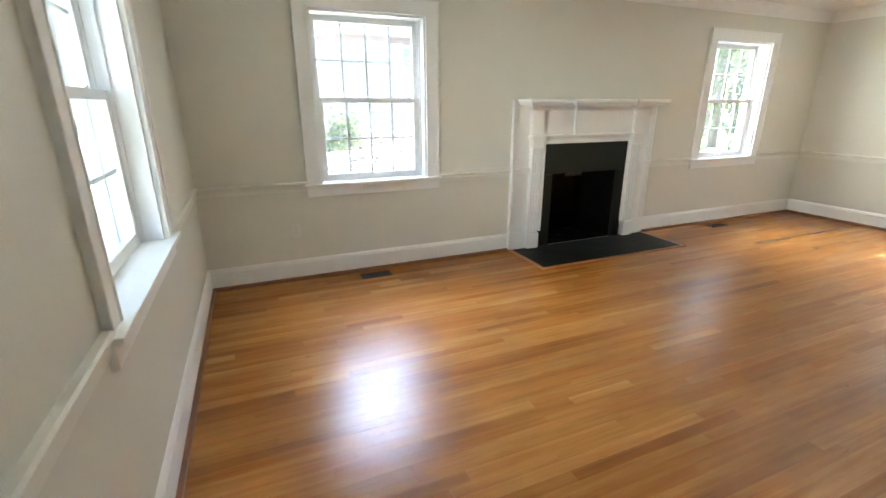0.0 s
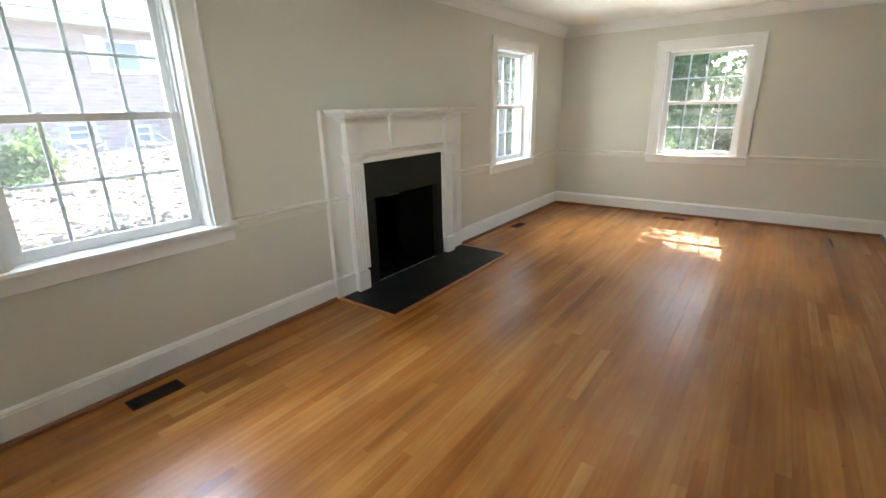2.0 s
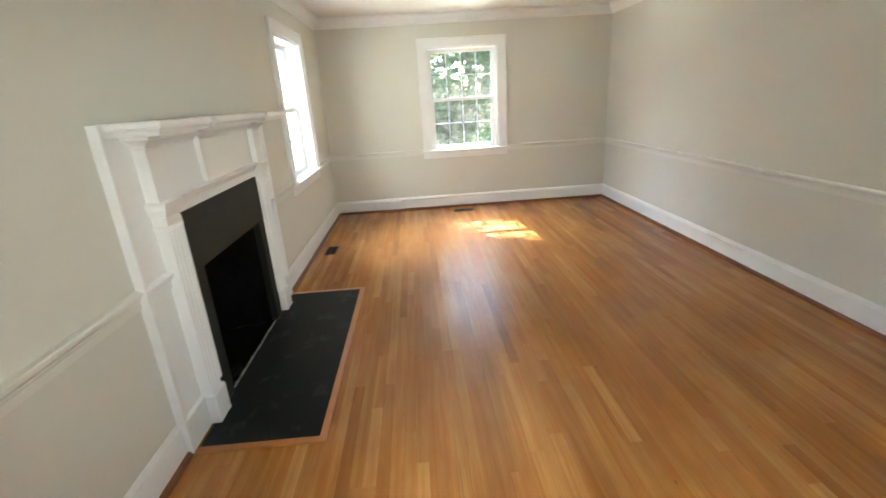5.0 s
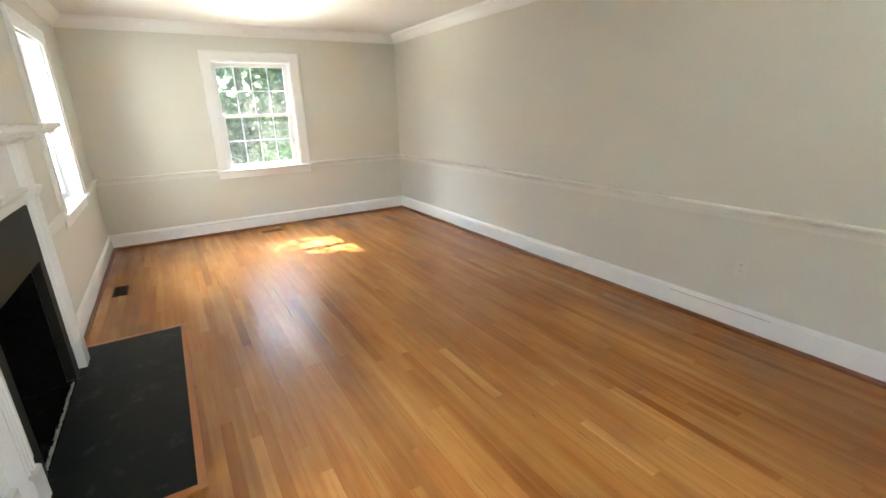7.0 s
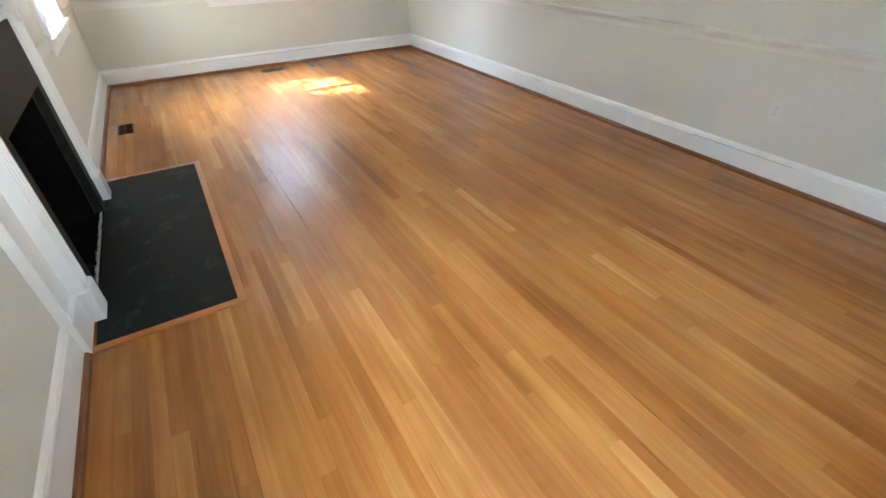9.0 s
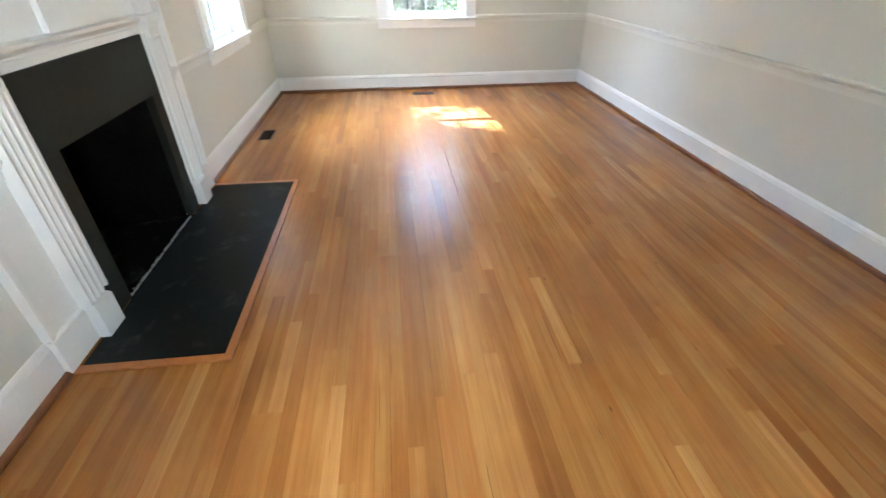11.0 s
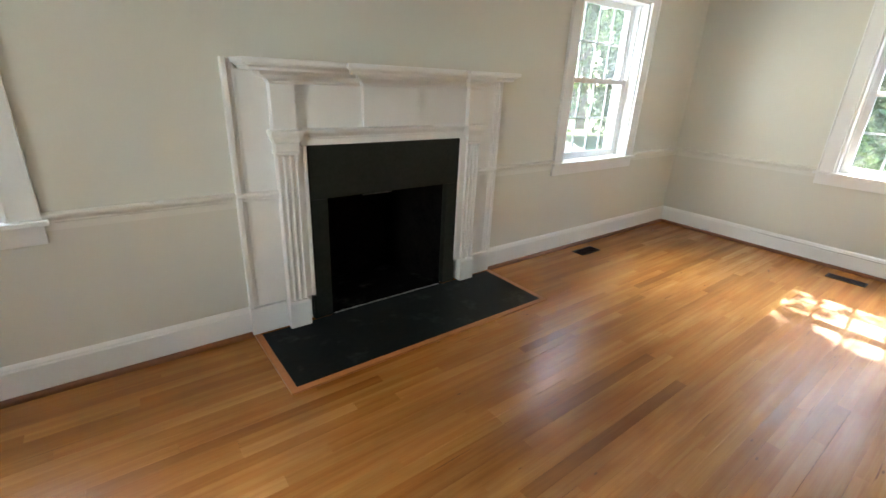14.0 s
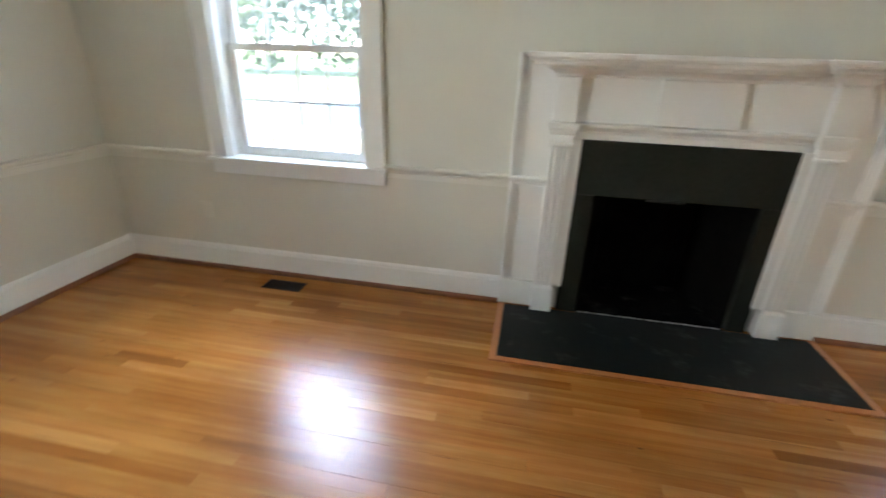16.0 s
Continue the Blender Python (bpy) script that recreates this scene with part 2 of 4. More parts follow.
M_SUB = plain("subfloor", (0.10, 0.05, 0.02), (0.14, 0.07, 0.03), 4, 0.8)
M_GLASS = glass_mat()
M_BRICK = brick_mat("red_brick", True)
M_BRICK_B = brick_mat("red_brick_field", False)
M_MORTAR = plain("mortar", (0.40, 0.37, 0.33), (0.50, 0.47, 0.43), 3, 0.95, 50, 0.4, 0.004)
M_SIDING = plain("white_painted_wood", (0.74, 0.74, 0.72), (0.80, 0.80, 0.78), 1.5, 0.55, 40, 0.2, 0.002)
# house panes: the reflected sky is put into a pale base colour
M_SKYPANE = plain("sky_reflection_pane", (0.26, 0.27, 0.29), (0.36, 0.37, 0.39), 1.0, 0.08, 20, 0.02, 0.0005)
M_ROOF = plain("grey_shingle", (0.10, 0.10, 0.105), (0.17, 0.165, 0.16), 3, 0.9, 30, 0.5, 0.006)
M_GRASS = plain("lawn", (0.05, 0.085, 0.022), (0.12, 0.15, 0.05), 0.8, 0.95, 14, 0.8, 0.03)
M_DIRT = plain("bare_dirt", (0.20, 0.155, 0.11), (0.36, 0.30, 0.23), 1.6, 0.95, 22, 0.8, 0.02)
M_BARK = plain("bark", (0.12, 0.095, 0.07), (0.24, 0.195, 0.15), 6, 0.95, 30, 0.9, 0.02)
M_LOGBARK = plain("grey_log_bark", (0.15, 0.125, 0.105), (0.33, 0.285, 0.245), 6, 0.95, 30, 0.9, 0.02)
M_LOGEND = plain("cut_log_end", (0.40, 0.29, 0.19), (0.56, 0.44, 0.32), 14, 0.85, 60, 0.4, 0.004)
M_TWIG = plain("grey_twigs", (0.32, 0.28, 0.24), (0.52, 0.46, 0.40), 6, 0.95, 30, 0.5, 0.006)
M_LEAF = leaf_mat("leaves", (0.075, 0.115, 0.05), (0.18, 0.235, 0.11))
M_SOOT.node_tree.nodes["Principled BSDF"].inputs["Specular IOR Level"].default_value = 0.03
M_ASHFLOOR.node_tree.nodes["Principled BSDF"].inputs["Specular IOR Level"].default_value = 0.05
for mm in (M_SLATE, M_FACING, M_BRONZE, M_DUCT_SHADE):
    mm.node_tree.nodes["Principled BSDF"].inputs["Specular IOR Level"].default_value = 0.15
# greyer green for the far woods: aerial haze put into the leaf colour
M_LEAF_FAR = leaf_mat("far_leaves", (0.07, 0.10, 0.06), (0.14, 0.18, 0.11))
M_LEAF_B = leaf_mat("shrub_leaves", (0.06, 0.11, 0.035), (0.18, 0.25, 0.09))
M_BLADE = leaf_mat("grass_blades", (0.06, 0.11, 0.025), (0.17, 0.24, 0.07))
M_TERRA = plain("weathered_terracotta", (0.30, 0.17, 0.10), (0.42, 0.26, 0.17), 7, 0.85, 40, 0.4, 0.004)
M_CONCRETE = plain("worn_concrete", (0.42, 0.40, 0.37), (0.56, 0.54, 0.50), 1.2, 0.9, 40, 0.4, 0.004)


# ---- mesh helpers ----
def box_in(bm, x0, x1, y0, y1, z0, z1):
    v = [bm.verts.new(c) for c in ((x0, y0, z0), (x1, y0, z0), (x1, y1, z0), (x0, y1, z0), (x0, y0, z1), (x1, y0, z1), (x1, y1, z1), (x0, y1, z1))]
    for f in ((0, 3, 2, 1), (4, 5, 6, 7), (0, 1, 5, 4), (1, 2, 6, 5), (2, 3, 7, 6), (3, 0, 4, 7)):
        bm.faces.new([v[i] for i in f])


def boxes(*rows, bevel=0.0):
    """One bmesh of boxes (x0, x1, y0, y1, z0, z1), their edges eased."""
    bm = bmesh.new()
    for r in rows:
        box_in(bm, *r)
    if bevel:
        bmesh.ops.bevel(bm, geom=bm.edges[:], offset=bevel, segments=2, affect="EDGES", profile=0.6)
    return bm


def part(name, bm, material, parent=None, label="", smooth=False):
    me = bpy.data.meshes.new(name)
    bmesh.ops.recalc_face_normals(bm, faces=bm.faces[:])
    bm.to_mesh(me)
    bm.free()
    me.materials.append(material)
    if smooth:
        for p in me.polygons:
            p.use_smooth = True
    ob = new(name, me)
    if parent is not None:
        ob.parent = parent
    if label:
        ob["label"] = label
    return ob


def thing(name, label, category, group="", kind="", at=None):
    ob = new(name)
    if at is not None:
        ob.matrix_world = at
    return tagged(ob, label, category, group, kind)


def loft(bm, x0, x1, yf, yb, rows, left=1, right=1):
    """A moulded block: rectangles that grow by p at the front and at free ends, one for each (p, z)."""
    rings = []
    for p, z in rows:
        rings.append([bm.verts.new(c) for c in ((x0 - p * left, yf - p, z), (x1 + p * right, yf - p, z), (x1 + p * right, yb, z), (x0 - p * left, yb, z))])
    for a, b in zip(rings, rings[1:]):
        for i in range(4):
            j = (i + 1) % 4
            bm.faces.new((a[i], a[j], b[j], b[i]))
    bm.faces.new(rings[0])
    bm.faces.new(rings[-1])


def run(bm, profile, p0, p1, inward, m0=1, m1=1):
    """A moulding along a wall from p0 to p1: profile of (out, z), mitred at inner corners where m is 1."""
    p0, p1, nrm = Vector((*p0, 0)), Vector((*p1, 0)), Vector((*inward, 0))
    d = (p1 - p0).normalized()
    rings = []
    for base, s in ((p0, m0), (p1, -m1)):
        rings.append([bm.verts.new(base + nrm * o + d * (o * s) + Vector((0, 0, z))) for o, z in profile])
    k = len(profile)
    for i in range(k):
        j = (i + 1) % k
        bm.faces.new((rings[0][i], rings[0][j], rings[1][j], rings[1][i]))
    bm.faces.new(rings[0])
    bm.faces.new(rings[1])


def pierced(x0, x1, y0, y1, z0, z1, holes, along="x"):
    """A wall with openings (a0, a1, z0, z1) through it, as one clean shell."""
    a0, a1 = (x0, x1) if along == "x" else (y0, y1)
    cuts_a = sorted({a0, a1, *[h[0] for h in holes], *[h[1] for h in holes]})
    cuts_z = sorted({z0, z1, *[h[2] for h in holes], *[h[3] for h in holes]})
    na, nz = len(cuts_a) - 1, len(cuts_z) - 1

    def solid(i, j):
        if not (0 <= i < na and 0 <= j < nz):
            return False
        ca, cz = (cuts_a[i] + cuts_a[i + 1]) / 2, (cuts_z[j] + cuts_z[j + 1]) / 2
        return not any(h[0] < ca < h[1] and h[2] < cz < h[3] for h in holes)

    bm = bmesh.new()
    cache = {}

    def vert(a, b, z):
        key = (round(a, 5), b, round(z, 5))
        if key not in cache:
            y = (y0, y1)[b] if along == "x" else a
            x = a if along == "x" else (x0, x1)[b]
            cache[key] = bm.verts.new((x, y, z))
        return cache[key]

    for i in range(na):
        for j in range(nz):
            if not solid(i, j):
                continue
            p, q, r, s = cuts_a[i], cuts_a[i + 1], cuts_z[j], cuts_z[j + 1]
            for b in (0, 1):
                bm.faces.new((vert(p, b, r), vert(q, b, r), vert(q, b, s), vert(p, b, s)))
            for di, dj, e in ((-1, 0, ((p, r), (p, s))), (1, 0, ((q, r), (q, s))), (0, -1, ((p, r), (q, r))), (0, 1, ((p, s), (q, s)))):
                if not solid(i + di, j + dj):
                    (ea, ez), (fa, fz) = e
                    bm.faces.new((vert(ea, 0, ez), vert(fa, 0, fz), vert(fa, 1, fz), vert(ea, 1, ez)))
    return bm


def structure(name, bm, material, label, category):
    return tagged(part(name, bm, material), label, category, kind="structure")


# ---- shell of the room ----
HW = OPEN_W / 2


def hole(c):
    return (c - HW, c + HW, OPEN_Z0, OPEN_Z1)


structure("wall_north", pierced(X0 - WALL_T, X1 + WALL_T, Y1, Y1 + WALL_T, -0.3, CEIL, [hole(W1_X), hole(W2_X), (3.22, 4.122, 0.0, 0.79)]), M_WALL,
          "off-white painted plaster wall with two windows and a fireplace", "wall")
structure("wall_east", pierced(X1, X1 + WALL_T, Y0, Y1, -0.3, CEIL, [hole(W3_Y)], "y"), M_WALL, "off-white painted plaster end wall with one window", "wall")
structure("wall_west", pierced(X0 - WALL_T, X0, -1.75, Y1, -0.3, CEIL, [hole(W0_Y)], "y"), M_WALL, "off-white painted plaster wall beside the doorway, with one window", "wall")
structure("wall_south", pierced(X0, X1 + WALL_T, Y0 - 0.12, Y0, -0.3, CEIL, [(0.0, 1.08, 0.0, 2.1)]), M_WALL, "long plain off-white painted wall with a doorway", "wall")
structure("wall_hall", boxes((X0, 1.45, -1.75, -1.63, -0.3, CEIL), (1.33, 1.45, -1.63, Y0 - 0.12, -0.3, CEIL)), M_WALL, "plain off-white walls of the hall behind the doorway", "wall")
structure("ceiling", boxes((X0 - WALL_T, X1 + WALL_T, -1.75, Y1 + WALL_T, CEIL, CEIL + 0.22)), M_CEIL, "smooth white painted ceiling", "ceiling")
floor = structure("floor", boxes((X0, X1, -1.63, Y1, -0.3, -0.02)), M_SUB, "honey-coloured varnished oak strip floor", "floor")

BASE = [(0, 0), (0.018, 0), (0.018, 0.150), (0.014, 0.158), (0.014, 0.166), (0.008, 0.176), (0.003, 0.182), (0, 0.182)]
SHOE = [(0.0175, 0.0), (0.038, 0.0), (0.038, 0.009), (0.035, 0.018), (0.029, 0.025), (0.0175, 0.028)]
RAIL = [(0, 0.768), (0.010, 0.768), (0.010, 0.800), (0.016, 0.806), (0.016, 0.814), (0.024, 0.822), (0.030, 0.830), (0.030, 0.840), (0.022, 0.846), (0, 0.848)]
CROWN = [(0, 2.43), (0.010, 2.43), (0.012, 2.446), (0.022, 2.456), (0.034, 2.47), (0.048, 2.49), (0.066, 2.51), (0.082, 2.522), (0.086, 2.535), (0.092, 2.549), (0, 2.549)]
M_L, M_R = 2.759, 4.583          # ends of the mantelpiece
CW = 0.592                       # half width over a window's casings


def mouldings(name, profile, rows, material, label):
    bm = bmesh.new()
    for r in rows:
        run(bm, profile, *r)
    return structure(name, bm, material, label, "moulding")


N, E, S, W = (0, -1), (-1, 0), (0, 1), (1, 0)
for nm, prof, mt, lb in (("baseboard", BASE, M_TRIM, "tall white painted baseboard with a moulded top"), ("shoe_moulding", SHOE, M_SHOE, "thin dark-stained oak shoe moulding at the floor")):
    mouldings(nm + "_north", prof, [((X0, Y1), (M_L - 0.001, Y1), N, 1, 0), ((M_R + 0.001, Y1), (X1, Y1), N, 0, 1)], mt, lb)
    mouldings(nm + "_east", prof, [((X1, Y1), (X1, Y0), E, 1, 1)], mt, lb)
    mouldings(nm + "_south", prof, [((X1, Y0), (1.08, Y0), S, 1, 0)], mt, lb)
    mouldings(nm + "_west", prof, [((X0, Y0), (X0, Y1), W, 0, 1)], mt, lb)
part("paint_crack", boxes((X1 - 0.0190, X1 - 0.0175, 1.25, 2.95, 0.1465, 0.1490)), M_SLOT, bpy.data.objects["baseboard_east"], "thin dark gap under the baseboard cap")
part("paint_crack", boxes((2.05, 2.75, Y0 + 0.0175, Y0 + 0.0190, 0.1465, 0.1485), (4.4, 4.9, Y0 + 0.0175, Y0 + 0.0190, 0.1465, 0.1480)), M_SLOT, bpy.data.objects["baseboard_south"], "thin dark gap under the baseboard cap")
lb = "white painted chair rail moulding"
mouldings("chair_rail_north", RAIL, [((X0, Y1), (W1_X - CW - 0.001, Y1), N, 1, 0), ((W1_X + CW + 0.001, Y1), (M_L - 0.001, Y1), N, 0, 0),
                                     ((M_R + 0.001, Y1), (W2_X - CW - 0.001, Y1), N, 0, 0), ((W2_X + CW + 0.001, Y1), (X1, Y1), N, 0, 1)], M_RAIL, lb)
mouldings("chair_rail_east", RAIL, [((X1, Y1), (X1, W3_Y + CW + 0.001), E, 1, 0), ((X1, W3_Y - CW - 0.001), (X1, Y0), E, 0, 1)], M_RAIL, lb)
mouldings("chair_rail_south", RAIL, [((X1, Y0), (1.08, Y0), S, 1, 0)], M_RAIL, lb)
mouldings("chair_rail_west", RAIL, [((X0, Y0), (X0, W0_Y - CW - 0.001), W, 0, 0), ((X0, W0_Y + CW + 0.001), (X0, Y1), W, 0, 1)], M_RAIL, lb)
lb = "white painted crown moulding"
mouldings("crown_moulding_north", CROWN, [((X0, Y1), (X1, Y1), N, 1, 1)], M_TRIM, lb)
mouldings("crown_moulding_east", CROWN, [((X1, Y1), (X1, Y0), E, 1, 1)], M_TRIM, lb)
mouldings("crown_moulding_south", CROWN, [((X1, Y0), (X0, Y0), S, 1, 1)], M_TRIM, lb)
mouldings("crown_moulding_west", CROWN, [((X0, Y0), (X0, Y1), W, 1, 1)], M_TRIM, lb)


# ---- windows ----
def sash(name, parent, y0, z0, z1, stile, top, bottom, half):
    """A sash frame with a grille of three upright bars and one level bar, and its pane."""
    t = 0.034
    s = part(name, boxes((-half, -half + stile, y0, y0 + t, z0, z1), (half - stile, half, y0, y0 + t, z0, z1),
                         (-half + stile, half - stile, y0 + 0.001, y0 + t - 0.001, z0, z0 + bottom), (-half + stile, half - stile, y0 + 0.001, y0 + t - 0.001, z1 - top, z1), bevel=0.003),
             M_VINYL, parent)
    g, a, b = half - stile, z0 + bottom, z1 - top
    pane = part("pane", boxes((-g - 0.004, g + 0.004, y0 + 0.016, y0 + 0.020, a - 0.004, b + 0.004)), M_GLASS, s, "clear window glass")
    pane.visible_shadow = False
    for k in (1, 2, 3):
        x = -g + 2 * g * k / 4
        part("muntin", boxes((x - 0.0095, x + 0.0095, y0 + 0.0205, y0 + 0.029, a, b), bevel=0.002), M_VINYL, s)
    zm = (a + b) / 2
    part("muntin", boxes((-g, g, y0 + 0.021, y0 + 0.0285, zm - 0.0095, zm + 0.0095), bevel=0.002), M_VINYL, s)
    return s


def window(name, at, label):
    """A double-hung window: casing, stool, apron, jamb liners and two sashes; x along the wall, y out through it."""
    w = thing(name, label, "window", kind="structure", at=at)
    ct, zt = 0.020, OPEN_Z1
    st = 0.825
    for sgn in (-1, 1):
        a, b = sorted((sgn * HW, sgn * (CW - 0.012)))
        c, d = sorted((sgn * (CW - 0.012), sgn * CW))
        e, f = sorted((sgn * (HW + 0.001), sgn * (HW + 0.014)))
        part("casing_side", boxes((a, b, -ct, 0, st, zt + 0.103), bevel=0.002), M_TRIM, w)
        part("backband", boxes((c, d, -ct - 0.009, 0, st, zt + 0.115), bevel=0.003), M_TRIM, w)
        part("casing_bead", boxes((e, f, -ct - 0.004, -ct + 0.001, st, zt), bevel=0.0015), M_TRIM, w)
        # jamb with parting tracks
        j0, j1 = sorted((sgn * HW, sgn * (HW - 0.016)))
        k0, k1 = sorted((sgn * (HW - 0.016), sgn * (HW - 0.028)))
        part("jamb", boxes((j0, j1, 0.0, WALL_T - 0.002, st, zt), (k0, k1, 0.080, 0.094, st, zt - 0.016), (k0, k1, 0.132, 0.142, st, zt - 0.016), (k0, k1, 0.180, 0.195, st, zt - 0.016), bevel=0.0015), M_VINYL, w)
    part("casing_head", boxes((-HW, HW, -ct, 0, zt + 0.001, zt + 0.103), bevel=0.002), M_TRIM, w)
    part("backband_head", boxes((-CW + 0.0125, CW - 0.0125, -ct - 0.009, 0, zt + 0.1035, zt + 0.115), bevel=0.003), M_TRIM, w)
    part("casing_bead", boxes((-HW - 0.014, HW + 0.014, -ct - 0.0045, -ct + 0.0005, zt + 0.0015, zt + 0.014), bevel=0.0015), M_TRIM, w)
    part("head_jamb", boxes((-HW + 0.0165, HW - 0.0165, 0.0, WALL_T - 0.002, zt - 0.016, zt), bevel=0.0015), M_VINYL, w)
    part("window_stool", boxes((-0.612, 0.612, -0.052, -0.001, 0.801, st - 0.0005), (-HW + 0.001, HW - 0.001, -0.006, WALL_T + 0.04, 0.8015, st - 0.001), bevel=0.004), M_TRIM, w, "white painted window stool")
    part("apron", boxes((-CW, CW, -0.019, 0, 0.715, 0.8005), bevel=0.003), M_TRIM, w)
    half = HW - 0.0285
    lo = sash("lower_sash", w, 0.096, st, 1.508, 0.052, 0.040, 0.055, half)
    up = sash("upper_sash", w, 0.144, 1.470, zt - 0.017, 0.038, 0.045, 0.040, half)
    for x in (-0.19, 0.19):
        part("sash_lock", boxes((x - 0.024, x + 0.024, 0.102, 0.124, 1.508, 1.513), (x - 0.010, x + 0.016, 0.098, 0.114, 1.5125, 1.520), bevel=0.002), M_VINYL, lo)
    return w


lb = "white painted double-hung window with grilles, stool and apron"
window("window_1", pose(W1_X, Y1, 0), lb)
window("window_2", pose(W2_X, Y1, 0), lb)
window("window_3", pose(X1, W3_Y, 0, 0, 0, -90), lb)
window("window_4", pose(X0, W0_Y, 0, 0, 0, 90), lb)


# ---- fireplace ----
mantel = thing("fireplace_mantel", "white painted colonial fireplace mantelpiece with fluted pilasters", "mantelpiece")


def both(name, bm_for, material=M_TRIM, label=""):
    """The same part for the left leg and, mirrored, for the right."""
    for s in (-1, 1):
        bm = bm_for()
        if s == 1:
            bmesh.ops.scale(bm, vec=(-1, 1, 1), verts=bm.verts[:])
            bmesh.ops.reverse_faces(bm, faces=bm.faces[:])
        bmesh.ops.translate(bm, vec=(FX, 0, 0), verts=bm.verts[:])
        part(name, bm, material, mantel, label)


L0 = M_L - FX                     # outer edge of the left leg, from the middle
P0, P1 = 2.972 - FX, 3.078 - FX   # pilaster shaft
F0 = 3.125 - FX                   # edge of the dark facing


def fluted():
    bm = bmesh.new()
    yf, yb = 3.806, Y1 - 0.002
    pts = [(P0, yb), (P0, yf)]
    w, nfl = P1 - P0, 3
    fl, gap = 0.025, (w - 3 * 0.025) / 4
    x = P0
    for k in range(nfl):
        x += gap
        for a in range(0, 7):
            an = math.pi * a / 6
            pts.append((x + fl / 2 - fl / 2 * math.cos(an), yf + 0.015 * math.sin(an)))
        x += fl
    pts += [(P1, yf), (P1, yb)]
    lo = [bm.verts.new((x, y, 0.18)) for x, y in pts]
    hi = [bm.verts.new((x, y, 1.04)) for x, y in pts]
    for i in range(len(pts)):
        j = (i + 1) % len(pts)
        bm.faces.new((lo[i], lo[j], hi[j], hi[i]))
    bm.faces.new(lo)
    bm.faces.new(hi)
    return bm


def lofted(*args, **kw):
    def make():
        bm = bmesh.new()
        loft(bm, *args, **kw)
        return bm
    return make


both("side_panel", lambda: boxes((L0 + 0.002, P0 + 0.001, 3.862, Y1 - 0.001, 0.0, 1.45), bevel=0.001))
both("backband", lambda: boxes((L0, L0 + 0.024, 3.838, Y1 - 0.001, 0.184, 1.500), bevel=0.003))
both("panel_bead", lambda: boxes((L0 + 0.026, L0 + 0.042, 3.848, 3.8625, 0.184, 1.497), bevel=0.003))
both("panel_bead", lambda: boxes((L0 + 0.044, L0 + 0.058, 3.8545, 3.8625, 0.184, 1.494), bevel=0.003))
both("pilaster", fluted, M_TRIM, "white fluted pilaster")
both("plinth_block", lofted(P0 - 0.008, P1 + 0.012, 3.792, Y1 - 0.002, [(0, 0.013), (0, 0.168), (-0.006, 0.178), (-0.010, 0.182)]))
both("side_plinth", lambda: boxes((L0 - 0.002, P0 - 0.009, 3.838, Y1 - 0.001, 0.013, 0.180), bevel=0.004))
both("inner_stile", lambda: boxes((P1 + 0.001, F0 + 0.012, 3.826, Y1 - 0.003, 0.184, 1.076), (F0 - 0.010, F0 + 0.006, 3.818, 3.8265, 0.184, 1.076), bevel=0.002))
both("capital", lofted(P0 - 0.004, P1 + 0.006, 3.800, Y1 - 0.002, [(0, 1.036), (0.006, 1.040), (0.006, 1.052), (0.001, 1.058), (0.001, 1.098), (0.008, 1.106), (0.014, 1.122), (0.020, 1.132), (0.024, 1.150), (0.024, 1.162), (0.006, 1.166)]))
both("frieze_block", lofted(P0 - 0.008, P1 + 0.006, 3.808, Y1 - 0.002, [(0, 1.1665), (0, 1.388)]))
both("rail_return", lambda: (lambda bm: (run(bm, [(o + 0.017, z) for o, z in RAIL], (L0 - 0.001, Y1), (P0 + 0.012, Y1), (0, -1), 0, 0), bm)[1])(bmesh.new()))
both("bed_moulding", lofted(P0 - 0.008, P1 + 0.006, 3.808, Y1 - 0.002, [(0.0, 1.389), (0.006, 1.392), (0.008, 1.402), (0.020, 1.412), (0.040, 1.423), (0.056, 1.430), (0.060, 1.446)]))
part("frieze_panel", boxes((P1 + FX, FX - P1, 3.846, Y1 - 0.002, 1.076, 1.45)), M_TRIM, mantel)
bm = bmesh.new()
loft(bm, P1 + FX + 0.031, FX - P1 - 0.031, 3.838, 3.8465, [(0, 1.0765), (0, 1.110), (0.006, 1.114), (0.006, 1.122), (0.016, 1.134), (0.026, 1.144), (0.030, 1.160), (0.0, 1.168)], 0, 0)
part("architrave", bm, M_TRIM, mantel)
bm = bmesh.new()
loft(bm, 3.481, 3.870, 3.820, 3.8465, [(0, 1.1685), (0, 1.389)])
part("frieze_block", bm, M_TRIM, mantel)
bm = bmesh.new()
loft(bm, 3.481, 3.870, 3.820, 3.8465, [(0.0, 1.3895), (0.006, 1.392), (0.008, 1.402), (0.020, 1.412), (0.040, 1.423), (0.056, 1.430), (0.060, 1.446)])
part("bed_moulding", bm, M_TRIM, mantel)
for a, b in ((3.084, 3.4805), (3.8705, 4.258)):
    bm = bmesh.new()
    loft(bm, a, b, 3.846, 3.8465, [(0.0, 1.3895), (0.006, 1.392), (0.008, 1.402), (0.020, 1.412), (0.040, 1.423), (0.056, 1.430), (0.060, 1.446)], 0, 0)
    part("bed_moulding", bm, M_TRIM, mantel)
SHELF = [(-0.040, 1.4465), (-0.033, 1.449), (-0.031, 1.458), (-0.024, 1.466), (-0.015, 1.470), (-0.015, 1.476), (0.0, 1.478), (0.0, 1.496), (-0.004, 1.501)]
S_L, S_R = 2.806, 4.536            # ends of the shelf
bm = bmesh.new()
